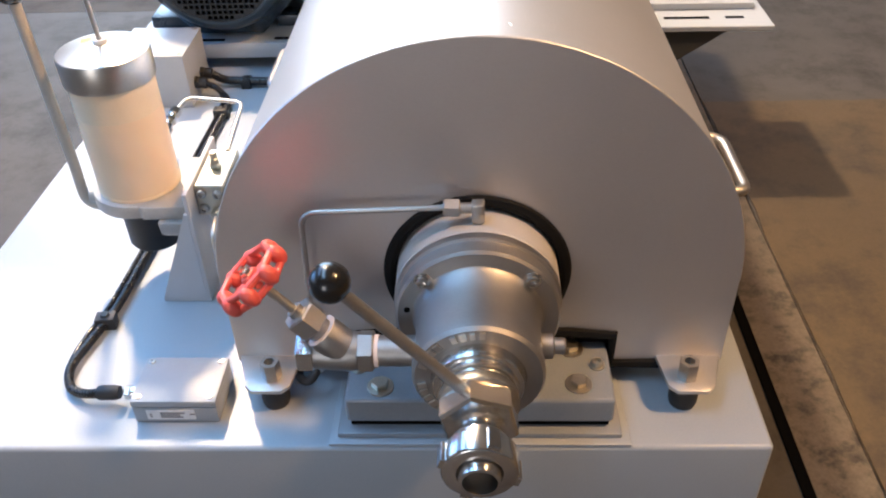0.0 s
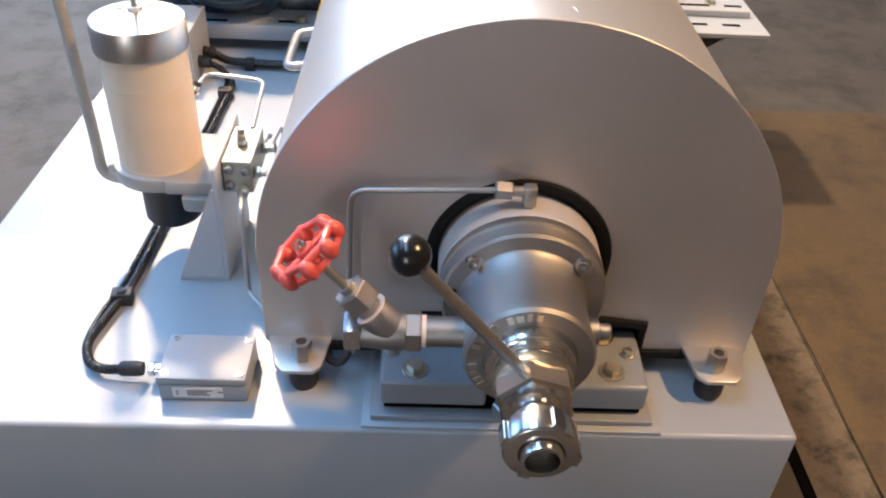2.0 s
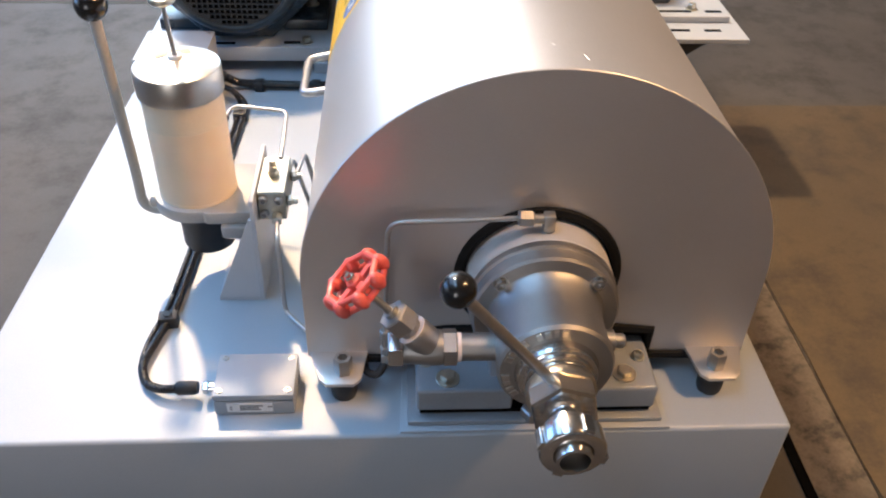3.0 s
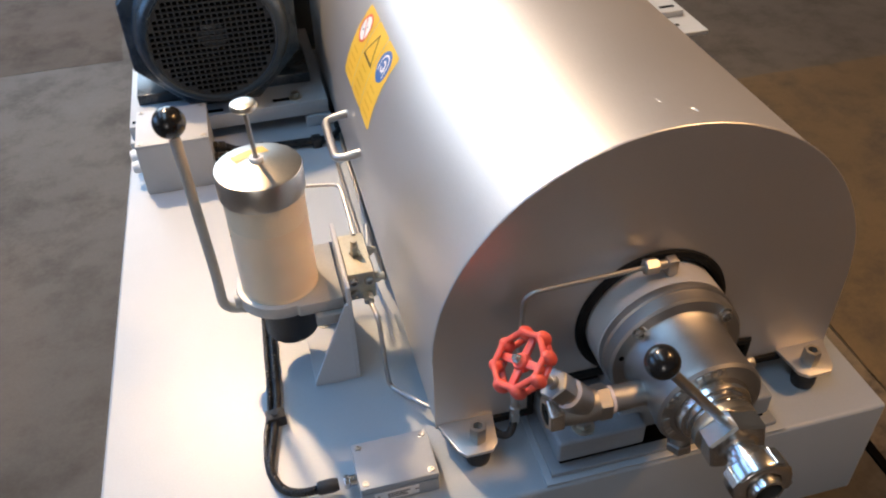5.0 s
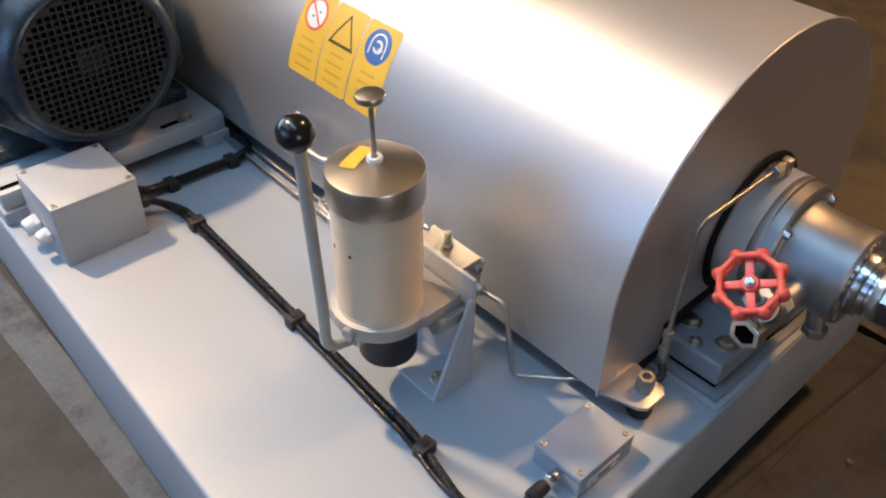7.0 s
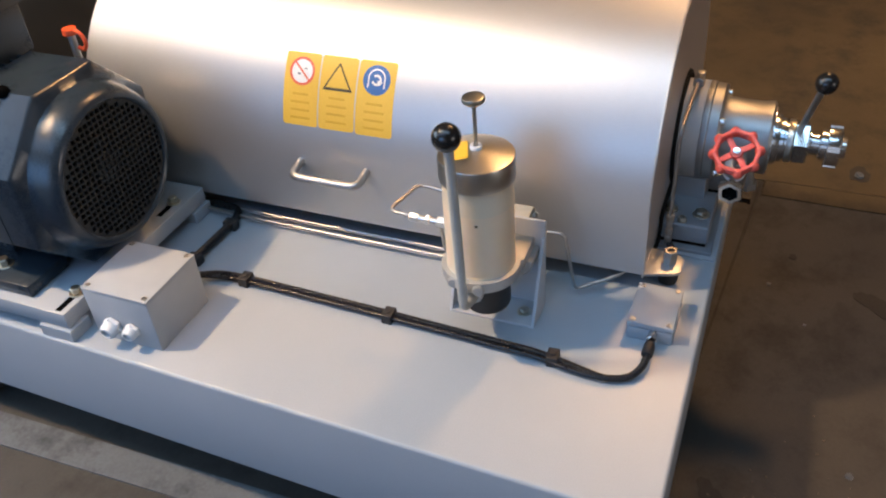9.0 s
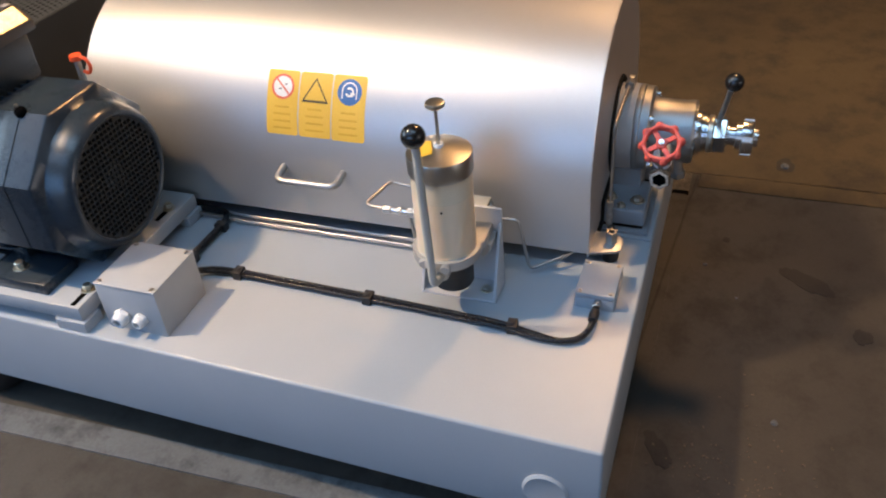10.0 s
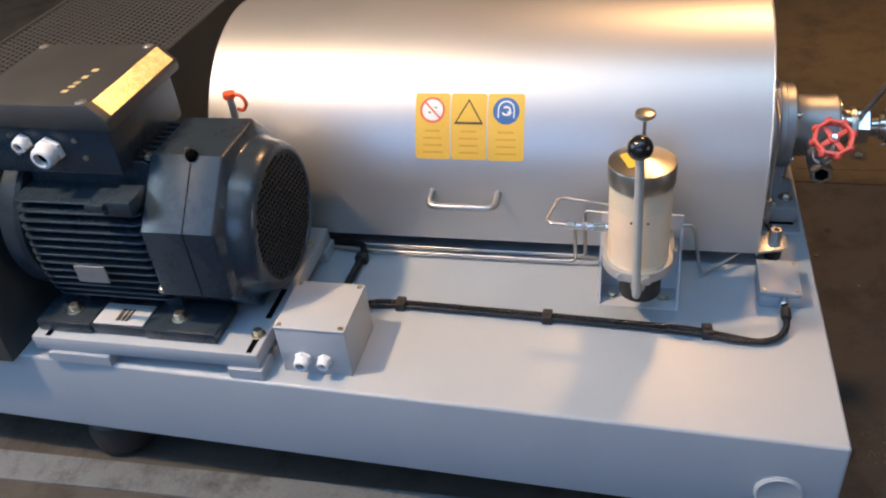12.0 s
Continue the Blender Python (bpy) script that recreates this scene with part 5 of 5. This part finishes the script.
def belt_guard():
    g = thing("belt_guard", (0, 2.3, TOP), "dark grey belt guard with a perforated top", "belt guard")
    zt = 0.952
    for x0, x1, y0, y1 in ((-0.33, 0.34, 1.99, 1.994), (-0.742, -0.33, 2.16, 2.164), (-0.334, -0.33, 1.994, 2.16), (-0.742, -0.738, 2.164, 2.466), (-0.742, 0.34, 2.466, 2.470), (0.336, 0.34, 1.994, 2.466)):
        part("side_panel", box(bm_new(), x0, x1, y0, y1, TOP, zt), M_GUARD, g)
    bm = bm_new()
    perforated(bm, -0.318, 0.331, 1.999, 2.463, zt, 0.0168, 0.0043)
    perforated(bm, -0.735, -0.336, 2.166, 2.463, zt, 0.0168, 0.0043)
    tagged(part("perforated_top", bm, M_GUARD, g, "perforated dark sheet"), kind="stuff")
    bm = bm_new()
    for x0, x1, y0, y1 in ((-0.33, 0.34, 1.994, 2.006), (-0.33, 0.34, 2.455, 2.468), (-0.33, -0.312, 2.0, 2.46), (0.322, 0.338, 2.0, 2.46), (-0.74, -0.728, 2.165, 2.46), (-0.74, -0.33, 2.160, 2.172), (-0.74, -0.33, 2.455, 2.468)):
        box(bm, x0, x1, y0, y1, zt - 0.002, zt + 0.0012)
    part("rim", bm, M_GUARD, g)
    # unseen black sheets added so the perforations look into darkness
    part("black_hole_liner", box(bm_new(), -0.735, 0.332, 2.17, 2.46, 0.80, 0.802), M_VOID, g)
    part("black_hole_liner", box(bm_new(), -0.326, 0.332, 1.998, 2.168, 0.80, 0.802), M_VOID, g)


belt_guard()


# ---- side plate on the far flank ----
def side_plate():
    p = thing("side_support_plate", (0.49, 1.78, 0.56), "pale grey slotted support plate on the base flank", "support plate")
    part("plate", bevelled(box(bm_new(), 0.343, 0.650, 1.706, 2.02, 0.572, 0.584), 0.0015, 1), M_BASE, p)
    part("upper_plate", bevelled(box(bm_new(), 0.343, 0.628, 1.800, 2.02, 0.5845, 0.600), 0.0015, 1), M_BASE, p)
    for y, z, x in ((1.755, 0.5838, 0.42), (1.83, 0.5998, 0.44)):
        part("slot", box(bm_new(), x, x + 0.10, y - 0.006, y + 0.006, z - 0.001, z + 0.0008), M_VOID, p, "dark slot")
        part("slot", box(bm_new(), x + 0.135, x + 0.175, y - 0.006, y + 0.006, z - 0.001, z + 0.0008), M_VOID, p, "dark slot")
    bolt(p, (0.545, 1.845, 0.600), (0, 0, 1), 0.0095, 0.014, M_ZINC)
    bm = prism(bm_new(), [(0.343, 0.571), (0.560, 0.571), (0.343, 0.425)], (0, 0.006, 0), lambda a, b: (a, 1.72, b))
    part("gusset", bm, M_GUARD, p, "dark triangular gusset")
    part("rear_gusset", prism(bm_new(), [(0.343, 0.571), (0.560, 0.571), (0.343, 0.425)], (0, 0.006, 0), lambda a, b: (a, 1.98, b)), M_GUARD, p)
    part("motor_foot", box(bm_new(), 0.36, 0.50, 1.872, 2.0, 0.6005, 0.64, 0.008), M_MOTOR, p, "dark blue cast foot")


side_plate()


# ---- warning labels on the curved hood ----
def on_hood(y, s, lift):
    """y along the hood, s the arc height over the cylinder's mid-line on the near flank."""
    k = s / HR
    return Vector((-(HR + lift) * math.cos(k), y, HZ + (HR + lift) * math.sin(k)))


def hood_patch(outline, centre, lift):
    """A fan of fine strips from a centre, bent onto the hood."""
    bm = bm_new()
    steps = 4
    rings = []
    for i in range(1, steps + 1):
        f = i / steps
        rings.append([bm.verts.new(on_hood(centre[0] + (a - centre[0]) * f, centre[1] + (b - centre[1]) * f, lift)) for a, b in outline])
    mid = bm.verts.new(on_hood(*centre, lift))
    n = len(outline)
    for i in range(n):
        j = (i + 1) % n
        bm.faces.new((mid, rings[0][i], rings[0][j]))
        for p, q in zip(rings, rings[1:]):
            bm.faces.new((p[i], q[i], q[j], p[j]))
    return bm


def hood_band(inner, outer, lift, closed=True):
    bm = bm_new()
    p = [bm.verts.new(on_hood(a, b, lift)) for a, b in inner]
    q = [bm.verts.new(on_hood(a, b, lift)) for a, b in outer]
    for i in range(len(p) - (0 if closed else 1)):
        j = (i + 1) % len(p)
        bm.faces.new((p[i], q[i], q[j], p[j]))
    return bm


def bar(y, s, w, h, lift):
    pts = []
    for a, b in ((-1, -1), (1, -1), (1, 1), (-1, 1)):
        pts.append((y + a * w / 2, s + b * h / 2))
    return hood_patch(pts, (y, s), lift)


def rounded_rect(y0, y1, s0, s1, r):
    pts = []
    for cy, cs, a in ((y1 - r, s1 - r, 0), (y0 + r, s1 - r, 90), (y0 + r, s0 + r, 180), (y1 - r, s0 + r, 270)):
        pts += arc(cy, cs, r, a, a + 90, 5)
    dense = []
    for p, q in zip(pts, pts[1:] + pts[:1]):
        dense += [(p[0] + (q[0] - p[0]) * i / 6, p[1] + (q[1] - p[1]) * i / 6) for i in range(6 if math.hypot(q[0] - p[0], q[1] - p[1]) > 0.01 else 1)]
    return dense


def label(index, y0, y1, s0, s1, what):
    words = {"ban": "yellow vinyl label with a red prohibition sign", "warn": "yellow vinyl label with a black warning triangle", "order": "yellow vinyl label with a round blue sign"}
    mid, cs = (y0 + y1) / 2, s1 - 0.0345
    lab = thing("warning_label", on_hood(mid, (s0 + s1) / 2, 0), words[what], "label", "warning labels")
    sheet = part("sheet", hood_patch(rounded_rect(y0, y1, s0, s1, 0.006), (mid, (s0 + s1) / 2), 0.0006), M_YELLOW, lab)
    ring = lambda r: arc(mid, cs, r, 0, 360, 40)[:-1]
    if what == "ban":
        part("disc", hood_patch(ring(0.0255), (mid, cs), 0.0009), M_LWHITE, lab)
        part("ring", hood_band(ring(0.0215), ring(0.0262), 0.0012), M_LRED, lab, "red ring")
        c, s = math.cos(radians(45)), math.sin(radians(45))
        pts = [(mid + (a * c - b * s), cs + (a * s + b * c)) for a, b in ((-0.022, -0.0018), (0.022, -0.0018), (0.022, 0.0018), (-0.022, 0.0018))]
        part("slash", hood_patch(pts, (mid, cs), 0.0014), M_LRED, lab, "red slash")
        for a, b, w, h in ((-0.007, 0.005, 0.006, 0.003), (0.006, -0.005, 0.006, 0.004)):
            part("pictogram", bar(mid + a, cs + b, w, h, 0.0011), M_PLATE, lab)
    elif what == "warn":
        tri = lambda f: [(mid + 0.0305 * f * a, cs - 0.004 + 0.0305 * f * b) for a, b in ((0, 0.90), (-1, -0.78), (1, -0.78))]
        dense = lambda c: [(p[0] + (q[0] - p[0]) * i / 8, p[1] + (q[1] - p[1]) * i / 8) for p, q in zip(c, c[1:] + c[:1]) for i in range(8)]
        part("triangle", hood_band(dense(tri(0.80)), dense(tri(1.0)), 0.0010), M_LDARK, lab, "dark triangle outline")
    else:
        part("disc", hood_patch(ring(0.0270), (mid, cs), 0.0009), M_LBLUE, lab, "blue disc")
        mk = lambda r: arc(mid, cs + 0.003, r, 0, 180, 20)
        part("hood_mark", hood_band([(mid + 0.0145, cs - 0.014)] + mk(0.0145) + [(mid - 0.0145, cs - 0.014)], [(mid + 0.0172, cs - 0.014)] + mk(0.0172) + [(mid - 0.0172, cs - 0.014)], 0.0012, False), M_LWHITE, lab)
        part("arrow_mark", hood_band(arc(mid, cs, 0.0058, 50, 340, 20), arc(mid, cs, 0.0100, 50, 340, 20), 0.0012, False), M_LWHITE, lab)
        part("arrow_head", hood_patch([(mid - 0.001, cs - 0.0005), (mid - 0.013, cs - 0.002), (mid - 0.006, cs - 0.010)], (mid - 0.0066, cs - 0.004), 0.0013), M_LWHITE, lab)
    for i, w in enumerate((0.036, 0.040, 0.044, 0.046)):
        part("print_bar", bar(mid, s0 + 0.058 - 0.0145 * i, w * (0.9 if i != 1 else 1.0), 0.0040, 0.0009), M_LFAINT, sheet)


S0, S1 = HR * radians(14.4), HR * radians(40.2)
label(0, 1.3250, 1.3975, S0, S1, "ban")
label(1, 1.2490, 1.3225, S0, S1, "warn")
label(2, 1.1725, 1.2465, S0 - 0.001, S1, "order")
